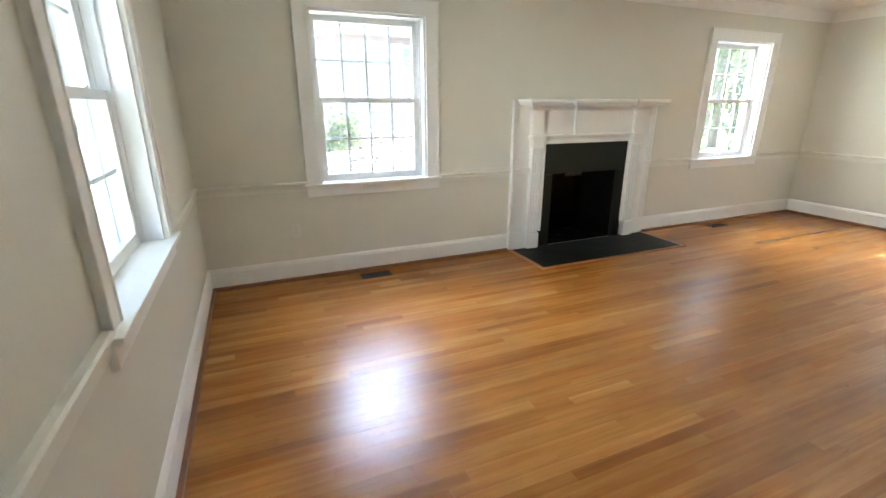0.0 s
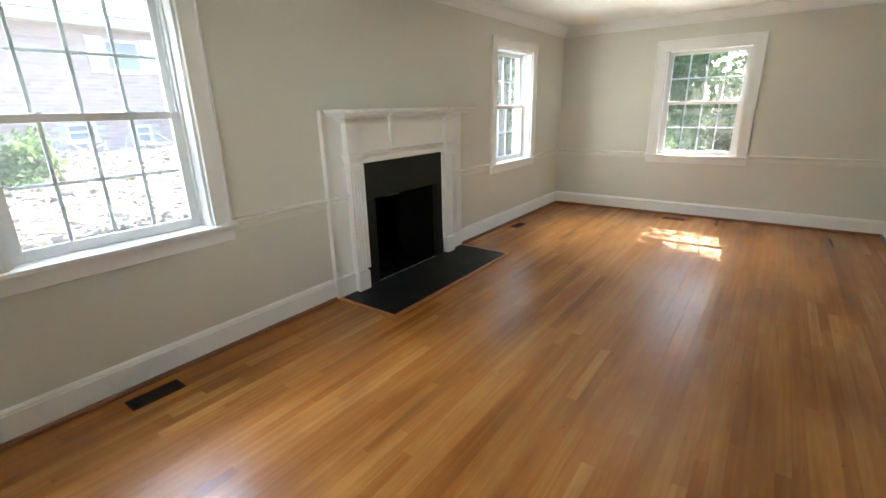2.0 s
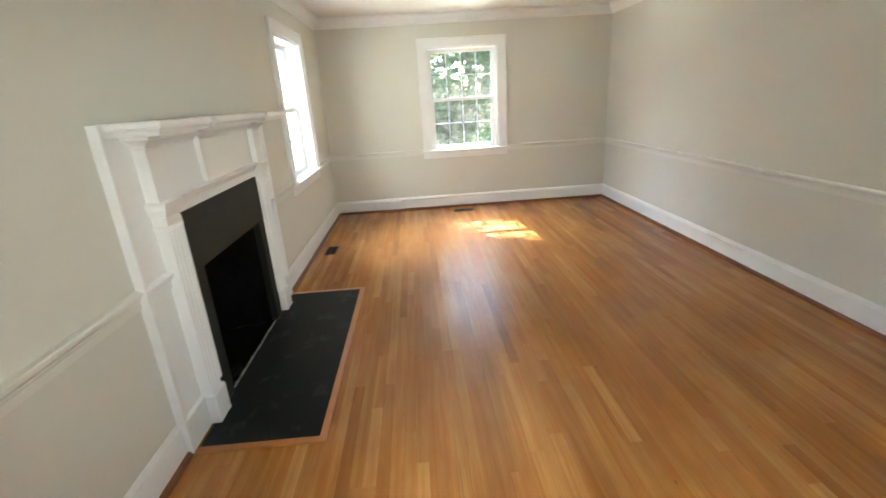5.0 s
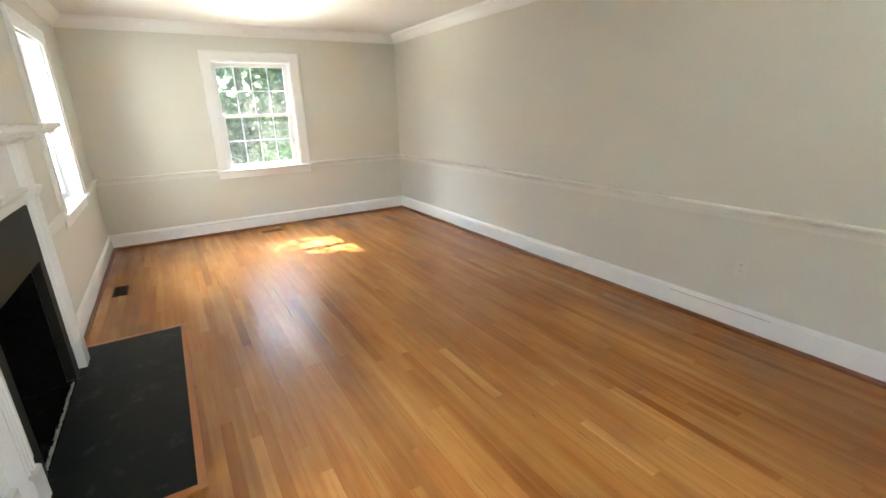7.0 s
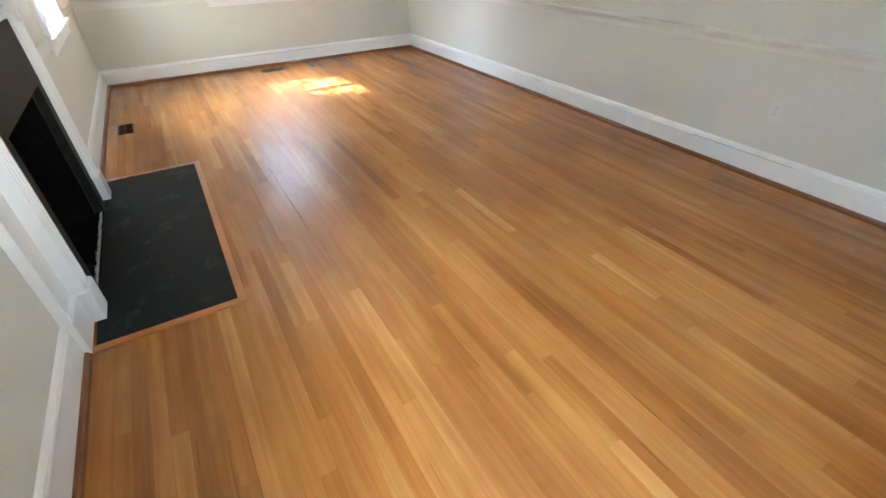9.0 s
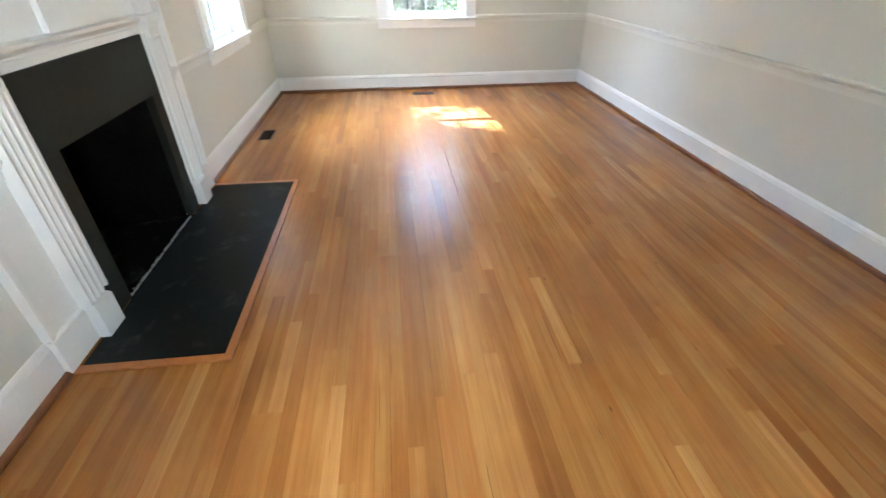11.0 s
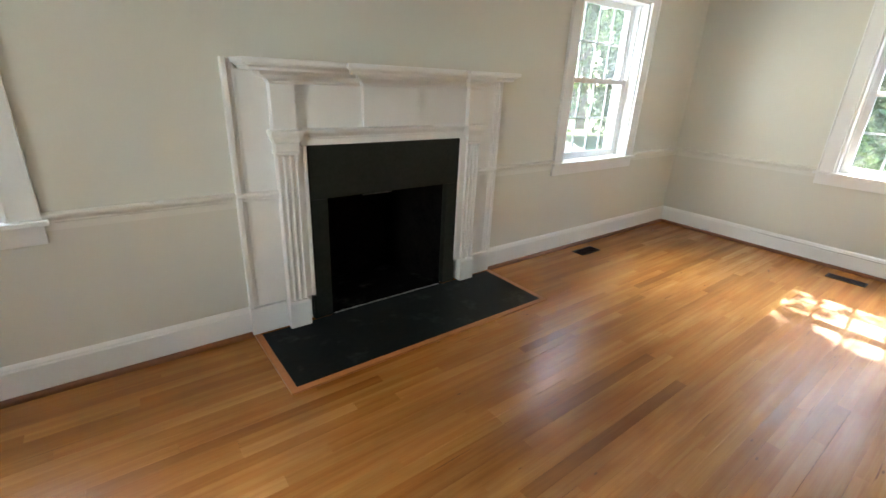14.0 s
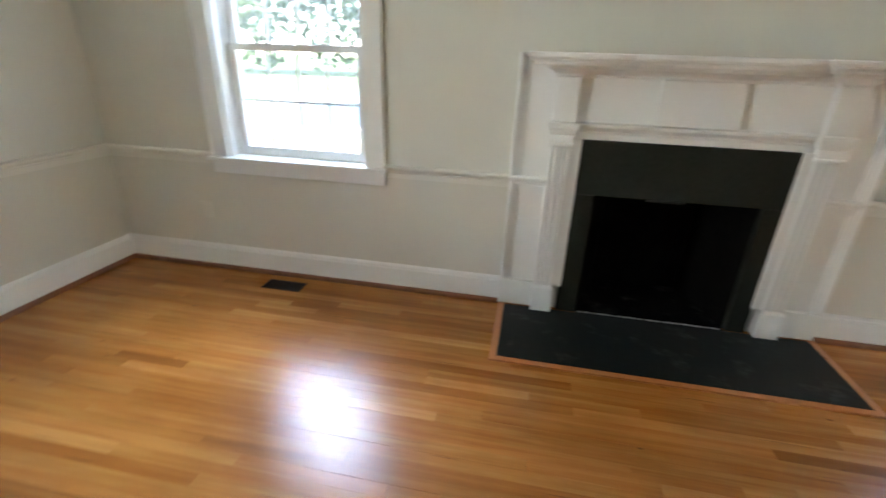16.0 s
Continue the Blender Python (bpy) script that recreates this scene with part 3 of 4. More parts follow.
loft(bm, S_L, S_R, 3.662, Y1 - 0.001, SHELF)
shelf = part("shelf", bm, M_TRIM, mantel, "white moulded mantel shelf")
for a, b in ((S_L - 0.002, 3.240), (3.308, 4.034), (4.102, S_R + 0.002)):
    bm = bmesh.new()
    loft(bm, a, b, 3.634, 3.72, [(p, z + (0.0008 if z > 1.45 else -0.0008)) for p, z in SHELF])
    part("shelf_break", bm, M_TRIM, shelf)

surround = thing("fireplace_surround", "black stone slabs round the firebox opening", "fireplace surround")
O0, O1, OZ = 3.243, 4.112, 0.772
part("lintel_slab", boxes((3.1255, 4.2165, 3.828, 3.876, OZ, 1.0755), bevel=0.002), M_FACING, surround)
part("leg_slab", boxes((3.1255, O0, 3.829, 3.876, 0.0125, OZ - 0.001), bevel=0.002), M_FACING, surround)
part("leg_slab", boxes((O1, 4.2165, 3.829, 3.876, 0.0125, OZ - 0.001), bevel=0.002), M_FACING, surround)

firebox = thing("firebox", "soot-blackened masonry firebox with splayed sides", "firebox")


def slab(pts, z0, z1):
    bm = bmesh.new()
    lo = [bm.verts.new((x, y, z0)) for x, y in pts]
    hi = [bm.verts.new((x, y, z1)) for x, y in pts]
    for i in range(len(pts)):
        j = (i + 1) % len(pts)
        bm.faces.new((lo[i], lo[j], hi[j], hi[i]))
    bm.faces.new(lo)
    bm.faces.new(hi)
    return bm


part("side_wall", slab([(3.2285, 3.877), (3.243, 3.877), (3.40, 4.36), (3.2285, 4.36)], 0.0, 0.95), M_SOOT, firebox)
part("side_wall", slab([(4.112, 3.877), (4.1165, 3.877), (4.1165, 4.36), (3.96, 4.36)], 0.0, 0.95), M_SOOT, firebox)
part("back_wall", boxes((3.2285, 4.1165, 4.361, 4.46, 0.0, 0.95)), M_SOOT, firebox)
part("smoke_shelf", boxes((3.2285, 4.1165, 3.877, 4.46, 0.951, 1.05)), M_SOOT, firebox)
part("damper_frame", boxes((3.45, 3.92, 4.06, 4.10, 0.74, 0.95), (3.58, 3.80, 4.043, 4.059, 0.70, 0.76), bevel=0.004), M_DAMPER, firebox, "scorched iron damper with pale soot-free smears")
part("chimney_breast", boxes((2.95, 3.228, Y1 + WALL_T + 0.001, 4.75, -0.6, CEIL + 0.9), (4.117, 4.40, Y1 + WALL_T + 0.001, 4.75, -0.6, CEIL + 0.9),
                             (3.2281, 4.1169, 4.461, 4.749, -0.6, CEIL + 0.899), (3.2281, 4.1169, Y1 + WALL_T + 0.002, 4.4609, 1.051, CEIL + 0.898)), M_MORTAR, firebox)
hearth = thing("hearth", "matt black slate hearth slab edged with oak", "hearth")
part("hearth_slab", boxes((2.801, 4.560, 3.262, 3.8285, -0.012, 0.012), bevel=0.0015), M_SLATE, hearth)
part("firebox_floor", boxes((O0 + 0.001, O1 - 0.001, 3.829, 4.36, -0.012, 0.0115)), M_ASHFLOOR, hearth)
HB0, HB1, HF = 2.764, 4.597, 3.226
for nm, pts in (("edging", [(HB0, HF), (HB1, HF), (4.5605, 3.2615), (2.8005, 3.2615)]), ("edging", [(HB0, HF), (2.8005, 3.2615), (2.8005, 3.845), (HB0, 3.845)]), ("edging", [(HB1, HF), (HB1, 3.845), (4.5605, 3.845), (4.5605, 3.2615)])):
    part(nm, slab(pts, -0.012, 0.011), M_OAK_TRIM, hearth, "stained oak hearth edging")


# ---- floor registers and outlets ----
def register(at):
    r = thing("floor_register", "brown metal floor register set flush in the oak boards", "floor vent", "floor registers", at=at)
    part("frame", boxes((-0.135, 0.135, -0.06, -0.046, 0.0005, 0.005), (-0.135, 0.135, 0.046, 0.06, 0.0005, 0.005), (-0.135, -0.120, -0.046, 0.046, 0.0005, 0.005), (0.120, 0.135, -0.046, 0.046, 0.0005, 0.005), bevel=0.001), M_BRONZE, r)
    # near-black plate on the boards: the shade of an open duct as colour
    part("duct", boxes((-0.12, 0.12, -0.046, 0.046, 0.0003, 0.0012)), M_DUCT_SHADE, r)
    for k in range(19):
        x = -0.108 + k * 0.012
        part("slat", boxes((x - 0.0022, x + 0.0022, -0.046, 0.046, 0.0014, 0.0042)), M_BRONZE, r)
    part("rib", boxes((-0.12, 0.12, -0.003, 0.003, 0.0018, 0.0046)), M_BRONZE, r)
    return r


reg = register(pose(1.318, 3.712, 0))
copy_thing(reg, pose(5.712, 3.700, 0))
copy_thing(reg, pose(7.105, 2.083, 0, 0, 0, 90))


def outlet(at):
    o = thing("wall_outlet", "white duplex wall outlet on the painted wall", "outlet", "wall outlets", at=at)
    part("plate", boxes((-0.036, 0.036, -0.006, 0, -0.058, 0.058), bevel=0.002), M_PLATE, o)
    for z in (-0.021, 0.021):
        f = part("receptacle", boxes((-0.017, 0.017, -0.0085, -0.0055, z - 0.014, z + 0.014), bevel=0.003), M_PLATE, o)
        for x in (-0.006, 0.006):
            part("slot", boxes((x - 0.0012, x + 0.0012, -0.0092, -0.0084, z - 0.002, z + 0.007)), M_SLOT, f)
    part("screw", boxes((-0.003, 0.003, -0.0072, -0.0058, -0.003, 0.003), bevel=0.001), M_CHROME, o)
    return o


out = outlet(pose(0.69, Y1, 0.435))
copy_thing(out, pose(2.285, Y0, 0.445, 0, 0, 180))

# ash and chips left at the mouth of the firebox
rng = random.Random(7)
bm = bmesh.new()
for k in range(640):
    x = rng.uniform(3.26, 4.09)
    y = 3.838 + abs(rng.gauss(0, 0.006))
    s = rng.uniform(0.001, 0.0042)
    m = Matrix.Translation((x, y, 0.0115)) @ Euler((0, 0, rng.uniform(0, 3))).to_matrix().to_4x4() @ Matrix.Diagonal((s * rng.uniform(1, 3), s, s * 0.5, 1))
    bmesh.ops.create_icosphere(bm, subdivisions=1, radius=1, matrix=m)
tagged(part("ash_crumbs", bm, M_ASH), "pale grey ash and mortar crumbs on the hearth", "ash", kind="stuff")

# ---- outdoors: ground ----
bm = bmesh.new()
RX = [-900, -60, -20, -8, -3, 0, 2, 4, 6, 9, 14, 24, 60, 900]
RY = [-900, -60, -20, -8, -3, 0, 2, 4, 6, 7, 8, 10, 14, 24, 60, 900]
grid = [[bm.verts.new((x, y, GROUND + (0.03 * noise.noise((x * 0.3, y * 0.3, 0)) if abs(x) < 50 and abs(y) < 50 else 0))) for y in RY] for x in RX]
for i in range(len(RX) - 1):
    for j in range(len(RY) - 1):
        bm.faces.new((grid[i][j], grid[i + 1][j], grid[i + 1][j + 1], grid[i][j + 1]))
structure("ground", bm, M_GRASS, "rough green lawn round the house", "ground")


def bank(y):
    """Height of the ground that rises towards the neighbouring house."""
    return GROUND + (HG - GROUND) * min(1.0, max(0.0, (y - 7.6) / 4.4)) ** 1.2


HG = 0.56                         # ground at the neighbouring house
bm = bmesh.new()
cols, rws = 27, 15
grid = [[bm.verts.new((-0.2 + 12.4 * i / cols, y, bank(y) + 0.03 + (0.05 * noise.noise((i * 0.7, j * 0.9, 3.0)) if 0 < j < rws else -0.06)))
         for j in range(rws + 1) for y in (6.9 + 6.1 * j / rws,)] for i in range(cols + 1)]
for i in range(cols):
    for j in range(rws):
        bm.faces.new((grid[i][j], grid[i + 1][j], grid[i + 1][j + 1], grid[i][j + 1]))
rimv = [g[0] for g in grid] + grid[-1][1:] + [g[-1] for g in reversed(grid[:-1])] + list(reversed(grid[0][1:-1]))
low = [bm.verts.new((v.co.x, v.co.y, GROUND - 0.3)) for v in rimv]
for k in range(len(rimv)):
    m = (k + 1) % len(rimv)
    bm.faces.new((rimv[k], rimv[m], low[m], low[k]))
bm.faces.new(low)
structure("bare_ground", bm, M_DIRT, "bank of bare pale dirt rising to the brick house", "ground")

structure("driveway", boxes((-7.5, -0.3, 4.9, 30.0, GROUND - 0.2, GROUND + 0.05), bevel=0.01), M_CONCRETE, "pale worn concrete driveway", "pavement")


# ---- outdoors: brick house seen through the window beside the fireplace ----
HY, HX0, HX1, HZ1 = 12.5, 0.4, 10.5, 3.2
house = thing("brick_house", "neighbouring red brick house with white shuttered windows", "house", at=pose(0, 0, 0))
HWIN = [(4.80, 2.38, 2.98, 0.33), (1.69, 2.38, 2.98, 0.33), (7.9, 2.38, 2.98, 0.33), (3.76, 1.02, 1.36, 0.25), (4.88, 0.90, 1.28, 0.16)]
hwall = part("wall", pierced(HX0, HX1, HY + 0.012, HY + 0.3, GROUND - 0.3, HZ1, [(x - w, x + w, a, b) for x, a, b, w in HWIN]), M_MORTAR, house)
part("side_wall", boxes((HX1 - 0.3, HX1, HY + 0.3, HY + 7.0, GROUND - 0.3, HZ1)), M_MORTAR, house)
part("side_wall", boxes((HX0, HX0 + 0.3, HY + 0.3, HY + 7.0, GROUND - 0.3, HZ1)), M_MORTAR, house)
part("eave", boxes((HX0 - 0.3, HX1 + 0.3, HY - 0.35, HY + 0.02, HZ1, HZ1 + 0.16), bevel=0.01), M_SIDING, house)
bm = bmesh.new()
v = [bm.verts.new(c) for c in ((HX0 - 0.3, HY - 0.4, HZ1 + 0.16), (HX1 + 0.3, HY - 0.4, HZ1 + 0.16), (HX1 + 0.3, HY + 3.6, HZ1 + 2.0), (HX0 - 0.3, HY + 3.6, HZ1 + 2.0),
                               (HX0 - 0.3, HY + 7.6, HZ1 + 0.16), (HX1 + 0.3, HY + 7.6, HZ1 + 0.16))]
bm.faces.new((v[0], v[1], v[2], v[3]))
bm.faces.new((v[3], v[2], v[5], v[4]))
bm.faces.new((v[0], v[3], v[4]))
bm.faces.new((v[1], v[5], v[2]))
bm.faces.new((v[0], v[4], v[5], v[1]))
part("roof", bm, M_ROOF, house)
for x, a, b, w in HWIN:
    wn_ = part("window", boxes((x - w, x - w + 0.04, HY - 0.01, HY + 0.1, a, b), (x + w - 0.04, x + w, HY - 0.01, HY + 0.1, a, b), (x - w + 0.04, x + w - 0.04, HY - 0.01, HY + 0.1, b - 0.05, b),
                              (x - w + 0.04, x + w - 0.04, HY - 0.01, HY + 0.1, (a + b) / 2 - 0.02, (a + b) / 2 + 0.02), (x - w - 0.03, x + w + 0.03, HY - 0.04, HY + 0.1, a - 0.06, a + 0.03), bevel=0.004), M_SIDING, house)
    part("pane", boxes((x - w + 0.03, x + w - 0.03, HY + 0.05, HY + 0.07, a, b)), M_SKYPANE, wn_)
    if b > 2:
        for s in (-1, 1):
            c = x + s * (w + 0.155)
            sh = part("shutter", boxes((c - 0.14, c - 0.105, HY - 0.045, HY - 0.012, a - 0.04, b + 0.04), (c + 0.105, c + 0.14, HY - 0.045, HY - 0.012, a - 0.04, b + 0.04),
                                       (c - 0.105, c + 0.105, HY - 0.043, HY - 0.014, a - 0.04, a), (c - 0.105, c + 0.105, HY - 0.043, HY - 0.014, b, b + 0.04), bevel=0.003), M_SIDING, house)
            nl = int((b - a) / 0.04)
            for k in range(nl):
                z = a + (k + 0.5) * (b - a) / nl
                part("louvre", boxes((c - 0.105, c + 0.105, HY - 0.036, HY - 0.022, z - 0.016, z + 0.016)), M_SIDING, sh)
part("downpipe", boxes((5.62, 5.70, HY - 0.09, HY - 0.012, HG, HZ1), bevel=0.01), M_SIDING, house)
part("foundation", boxes((HX0 + 0.01, HX1 - 0.01, HY - 0.03, HY + 0.012, GROUND - 0.3, HG + 0.22), bevel=0.004), M_MORTAR, house)


# ---- outdoors: logs and brush ----
def log_thing(seed, at, length, radius):
    rg = random.Random(seed)
    ob = thing("log", "cut log with grey bark lying in a pile", "log", "log pile", at=at)
    bm = bmesh.new()
    rings = []
    for k in range(7):
        x = length * (k / 6 - 0.5)
        rings.append([bm.verts.new((x, (radius + rg.uniform(-0.06, 0.06) * radius) * math.cos(a * math.tau / 12), (radius + rg.uniform(-0.06, 0.06) * radius) * math.sin(a * math.tau / 12))) for a in range(12)])
    for a, b in zip(rings, rings[1:]):
        for i in range(12):
            bm.faces.new((a[i], a[(i + 1) % 12], b[(i + 1) % 12], b[i]))
    ends = [[v.co.copy() for v in rings[0]], [v.co.copy() for v in rings[-1]]]
    part("bark", bm, M_LOGBARK, ob)
    for e, s in zip(ends, (-1, 1)):
        bm = bmesh.new()
        vs = [bm.verts.new(c + Vector((s * 0.003, 0, 0))) for c in e]
        vi = [bm.verts.new(Vector((c.x + s * 0.006, c.y * 0.6, c.z * 0.6))) for c in e]
        for i in range(12):
            bm.faces.new((vs[i], vs[(i + 1) % 12], vi[(i + 1) % 12], vi[i]))
        bm.faces.new(vi)
        part("cut_end", bm, M_LOGEND, ob, "pale sawn end")
    return ob


rng = random.Random(21)
protos = [log_thing(k, pose(3.0 + k * 0.75, 9.3 + 0.12 * k, bank(9.3 + 0.12 * k) + 0.08 + r, 0, 0, 20 + 35 * k), ln, r) for k, (ln, r) in enumerate(((0.8, 0.085), (0.6, 0.10), (1.0, 0.055), (0.5, 0.07)))]
for k in range(90):
    y = 8.0 + 3.6 * rng.random() ** 1.3
    x = 0.28 * y + rng.uniform(-0.6, 4.2)
    copy_thing(protos[k % 4], pose(x, y, bank(y) + 0.10 + 0.16 * rng.random(), rng.uniform(0, 90), rng.uniform(-14, 14), rng.uniform(-80, 80)))
# the two sawn logs that face the window
copy_thing(protos[1], pose(4.22, 9.2, bank(9.2) + 0.22, 0, 4, 60))
copy_thing(protos[0], pose(4.27, 9.0, bank(9.0) + 0.10, 0, -3, 52))


def tube(bm, a, b, r0, r1, sides=5):
    d = (b - a)
    q = d.to_track_quat("Z", "Y").to_matrix()
    ra = [bm.verts.new(a + q @ Vector((r0 * math.cos(math.tau * i / sides), r0 * math.sin(math.tau * i / sides), 0))) for i in range(sides)]
    rb = [bm.verts.new(b + q @ Vector((r1 * math.cos(math.tau * i / sides), r1 * math.sin(math.tau * i / sides), 0))) for i in range(sides)]
    for i in range(sides):
        bm.faces.new((ra[i], ra[(i + 1) % sides], rb[(i + 1) % sides], rb[i]))
    bm.faces.new(ra)
    bm.faces.new(rb)


bm = bmesh.new()
for k in range(4200):
    y = 7.9 + 4.3 * rng.random() ** 1.15
    x = 0.25 * y + rng.uniform(-1.2, 4.6)
    z = bank(y) + 0.05 + 0.28 * rng.random() ** 1.5
    L = rng.uniform(0.08, 0.5)
    d = Vector((rng.uniform(-1, 1), rng.uniform(-0.8, 0.8), rng.uniform(-0.2, 0.3))).normalized() * L
    r = rng.uniform(0.008, 0.034)
    tube(bm, Vector((x, y, z)), Vector((x, y, z)) + d, r, r * 0.6)
for k in range(14):
    y = rng.uniform(11.4, 12.2)
    x = rng.uniform(3.6, 6.4)
    d = Vector((rng.uniform(-1, 1), 0.1, rng.uniform(0.1, 0.6))).normalized() * rng.uniform(0.6, 1.3)
    tube(bm, Vector((x, y, bank(y) + 0.1)), Vector((x, y, bank(y) + 0.1)) + d, 0.022, 0.008)
tagged(part("brush_pile", bm, M_TWIG), "heap of pale dry branches and split wood", "brush", kind="stuff")


# ---- outdoors: plants ----
def leaf(bm, c, size, rg):
    n = Vector((rg.gauss(0, 1), rg.gauss(0, 1), rg.gauss(0.5, 1))).normalized()
    t = n.orthogonal().normalized()
    t.rotate(Matrix.Rotation(rg.uniform(0, math.tau), 3, n))
    u = n.cross(t)
    a, b = size, size * 0.55
    vs = [bm.verts.new(c + t * a), bm.verts.new(c + u * b + n * b * 0.25), bm.verts.new(c - t * a), bm.verts.new(c - u * b + n * b * 0.25)]
    bm.faces.new((vs[0], vs[1], vs[2]))
    bm.faces.new((vs[0], vs[2], vs[3]))


def tree(name, seed, x, y, height, radius, leaves, label, size=0.11, base=0.35, low=()):
    rg = random.Random(seed)
    ob = thing(name, label, "tree", at=pose(x, y, GROUND))
    bm = bmesh.new()
    tips, p, r = [], Vector((0, 0, -0.1)), height * 0.022
    pts = []
    for k in range(7):
        q = Vector((rg.uniform(-0.12, 0.12) * k * 0.4, rg.uniform(-0.12, 0.12) * k * 0.4, height * 0.8 * (k + 1) / 7))
        tube(bm, p, q, r, r * 0.86, 9)
        pts.append((q, r))
        p, r = q, r * 0.86
    for q, r in pts[2:]:
        for m in range(3):
            a = rg.uniform(0, math.tau)
            d = Vector((math.cos(a), math.sin(a), rg.uniform(0.2, 0.8))) * radius * rg.uniform(0.5, 0.9)
            mid = q + d * 0.5 + Vector((0, 0, 0.1))
            tube(bm, q, mid, r * 0.5, r * 0.32, 6)
            tube(bm, mid, q + d, r * 0.32, r * 0.12, 5)
            tips += [mid, q + d, q + d * 0.75]
    part("trunk", bm, M_BARK, ob)
    bm = bmesh.new()
    clumps = [t + Vector((rg.gauss(0, 0.3), rg.gauss(0, 0.3), rg.gauss(0, 0.25))) * radius * 0.5 for t in tips for _ in range(3)]
    clumps = [c for c in clumps if c.z > height * base]
    for k in range(leaves):
        c = rg.choice(clumps)
        s = radius * 0.16
        if k % 3 == 0 and low:
            c, s = rg.choice(low), 0.17
        leaf(bm, c + Vector((rg.gauss(0, s), rg.gauss(0, s), rg.gauss(0, s * 0.7))), size * rg.uniform(0.6, 1.3), rg)
    part("crown", bm, M_LEAF, ob)
    return ob


def shrub(name, seed, x, y, w, h, leaves, label, z=None, size=0.05):
    rg = random.Random(seed)
    ob = thing(name, label, "shrub", at=pose(x, y, GROUND if z is None else z))
    bm = bmesh.new()
    tips = []
    for k in range(26):
        a, e = rg.uniform(0, math.tau), rg.uniform(0.2, 1.0)
        t = Vector((math.cos(a) * w * 0.5 * (1 - e * 0.5) * rg.uniform(0.4, 1), math.sin(a) * w * 0.5 * (1 - e * 0.5) * rg.uniform(0.4, 1), h * e * rg.uniform(0.75, 1.0)))
        tube(bm, Vector((t.x * 0.1, t.y * 0.1, -0.05)), t, 0.012, 0.004, 4)
        tips += [t, t * 0.8, t * 0.6]
    part("stems", bm, M_BARK, ob)
    bm = bmesh.new()
    s = min(w, h) * 0.10
    for k in range(leaves):
        c = rg.choice(tips)
        leaf(bm, c + Vector((rg.gauss(0, s), rg.gauss(0, s), rg.gauss(0, s))), size * rg.uniform(0.6, 1.4), rg)
    part("foliage", bm, M_LEAF_B, ob)
    return ob


shrub("shrub", 3, 2.35, 10.6, 1.35, 1.0, 2200, "leafy green shrub in front of the brick house", z=bank(10.6))
shrub("shrub", 4, 1.2, 10.9, 1.1, 0.8, 1000, "leafy green shrub in front of the brick house", z=bank(10.9))
shrub("shrub", 5, 4.1, 8.8, 0.9, 0.42, 700, "weedy green plants growing before the logs", z=bank(8.8), size=0.035)
shrub("shrub", 6, 3.3, 8.9, 0.8, 0.30, 500, "weedy green plants growing before the logs", z=bank(8.9), size=0.035)
for k, (x, y, w, h) in enumerate(((9.6, 2.9, 1.5, 1.35), (10.2, 1.1, 1.7, 1.15), (9.9, -0.6, 1.6, 1.3), (10.0, 4.6, 1.6, 1.7), (13.5, 3.2, 2.2, 1.5), (14.0, 0.2, 2.4, 1.6))):
    shrub("shrub", 30 + k, x, y, w, h, 1700, "dense green garden shrub on the lawn", size=0.055)
for k, (x, y, w, h) in enumerate(((7.4, 7.6, 1.6, 1.2), (9.4, 9.0, 1.8, 1.4), (11.6, 10.6, 2.0, 1.8))):
    shrub("shrub", 40 + k, x, y, w, h, 1700, "dense green garden shrub on the lawn", size=0.055)
for k, (x, y, w, h) in enumerate(((15.6, -3.4, 3.4, 4.4), (16.6, -0.6, 3.6, 5.0), (16.2, 2.0, 3.2, 2.7), (16.4, 4.4, 3.6, 5.2), (15.8, 7.0, 3.4, 4.6), (15.0, 12.6, 3.6, 5.0), (12.2, 13.0, 3.2, 4.6), (17.0, 10.0, 3.6, 5.0))):
    shrub("shrub", 80 + k, x, y, w, h, 6500, "tall dense green shrub at the garden's edge", size=0.10)
TREES = [(15.5, 6.6, 8.5, 2.6), (17.5, -2.6, 9.5, 2.9), (20.0, 0.3, 10.0, 3.0), (14.0, 8.5, 8.5, 2.6), (18.0, 13.0, 10.0, 3.0), (12.5, 16.0, 9.5, 3.0), (22.0, 7.0, 11, 3.2),
         (-7.0, 4.5, 8.0, 2.4), (-10.0, 8.5, 9.0, 2.8), (-11.0, 2.0, 9.0, 2.8), (-11.5, 17.0, 8.0, 2.8), (19.5, 3.6, 10.4, 3.2), (23.0, -6.0, 11, 3.2), (27, 2, 12, 3.4), (24, 18, 12, 3.4), (15, 24, 12, 3.4)]
for k, (x, y, h, r) in enumerate(TREES):
    tree("tree", 60 + k, x, y, h, r, 14000, "tall leafy deciduous tree in the garden", size=0.068, base=0.14)
# tree added beside the end window, its high leaf clumps placed to break up the sun
SUN_BLOCKERS = [Vector((0.2, -1.1 - 0.22 * k, 7.15 + 0.16 * (k % 3))) for k in range(6)] * 14 + [Vector((0.1, -1.3, 6.0)), Vector((0.0, -1.85, 6.12)), Vector((0.0, -1.6, 6.3)), Vector((0.1, -2.2, 6.05))]
tree("tree", 99, 12.5, 4.5, 11.0, 3.0, 9500, "tall leafy deciduous tree in the garden", size=0.09, base=0.705, low=SUN_BLOCKERS)

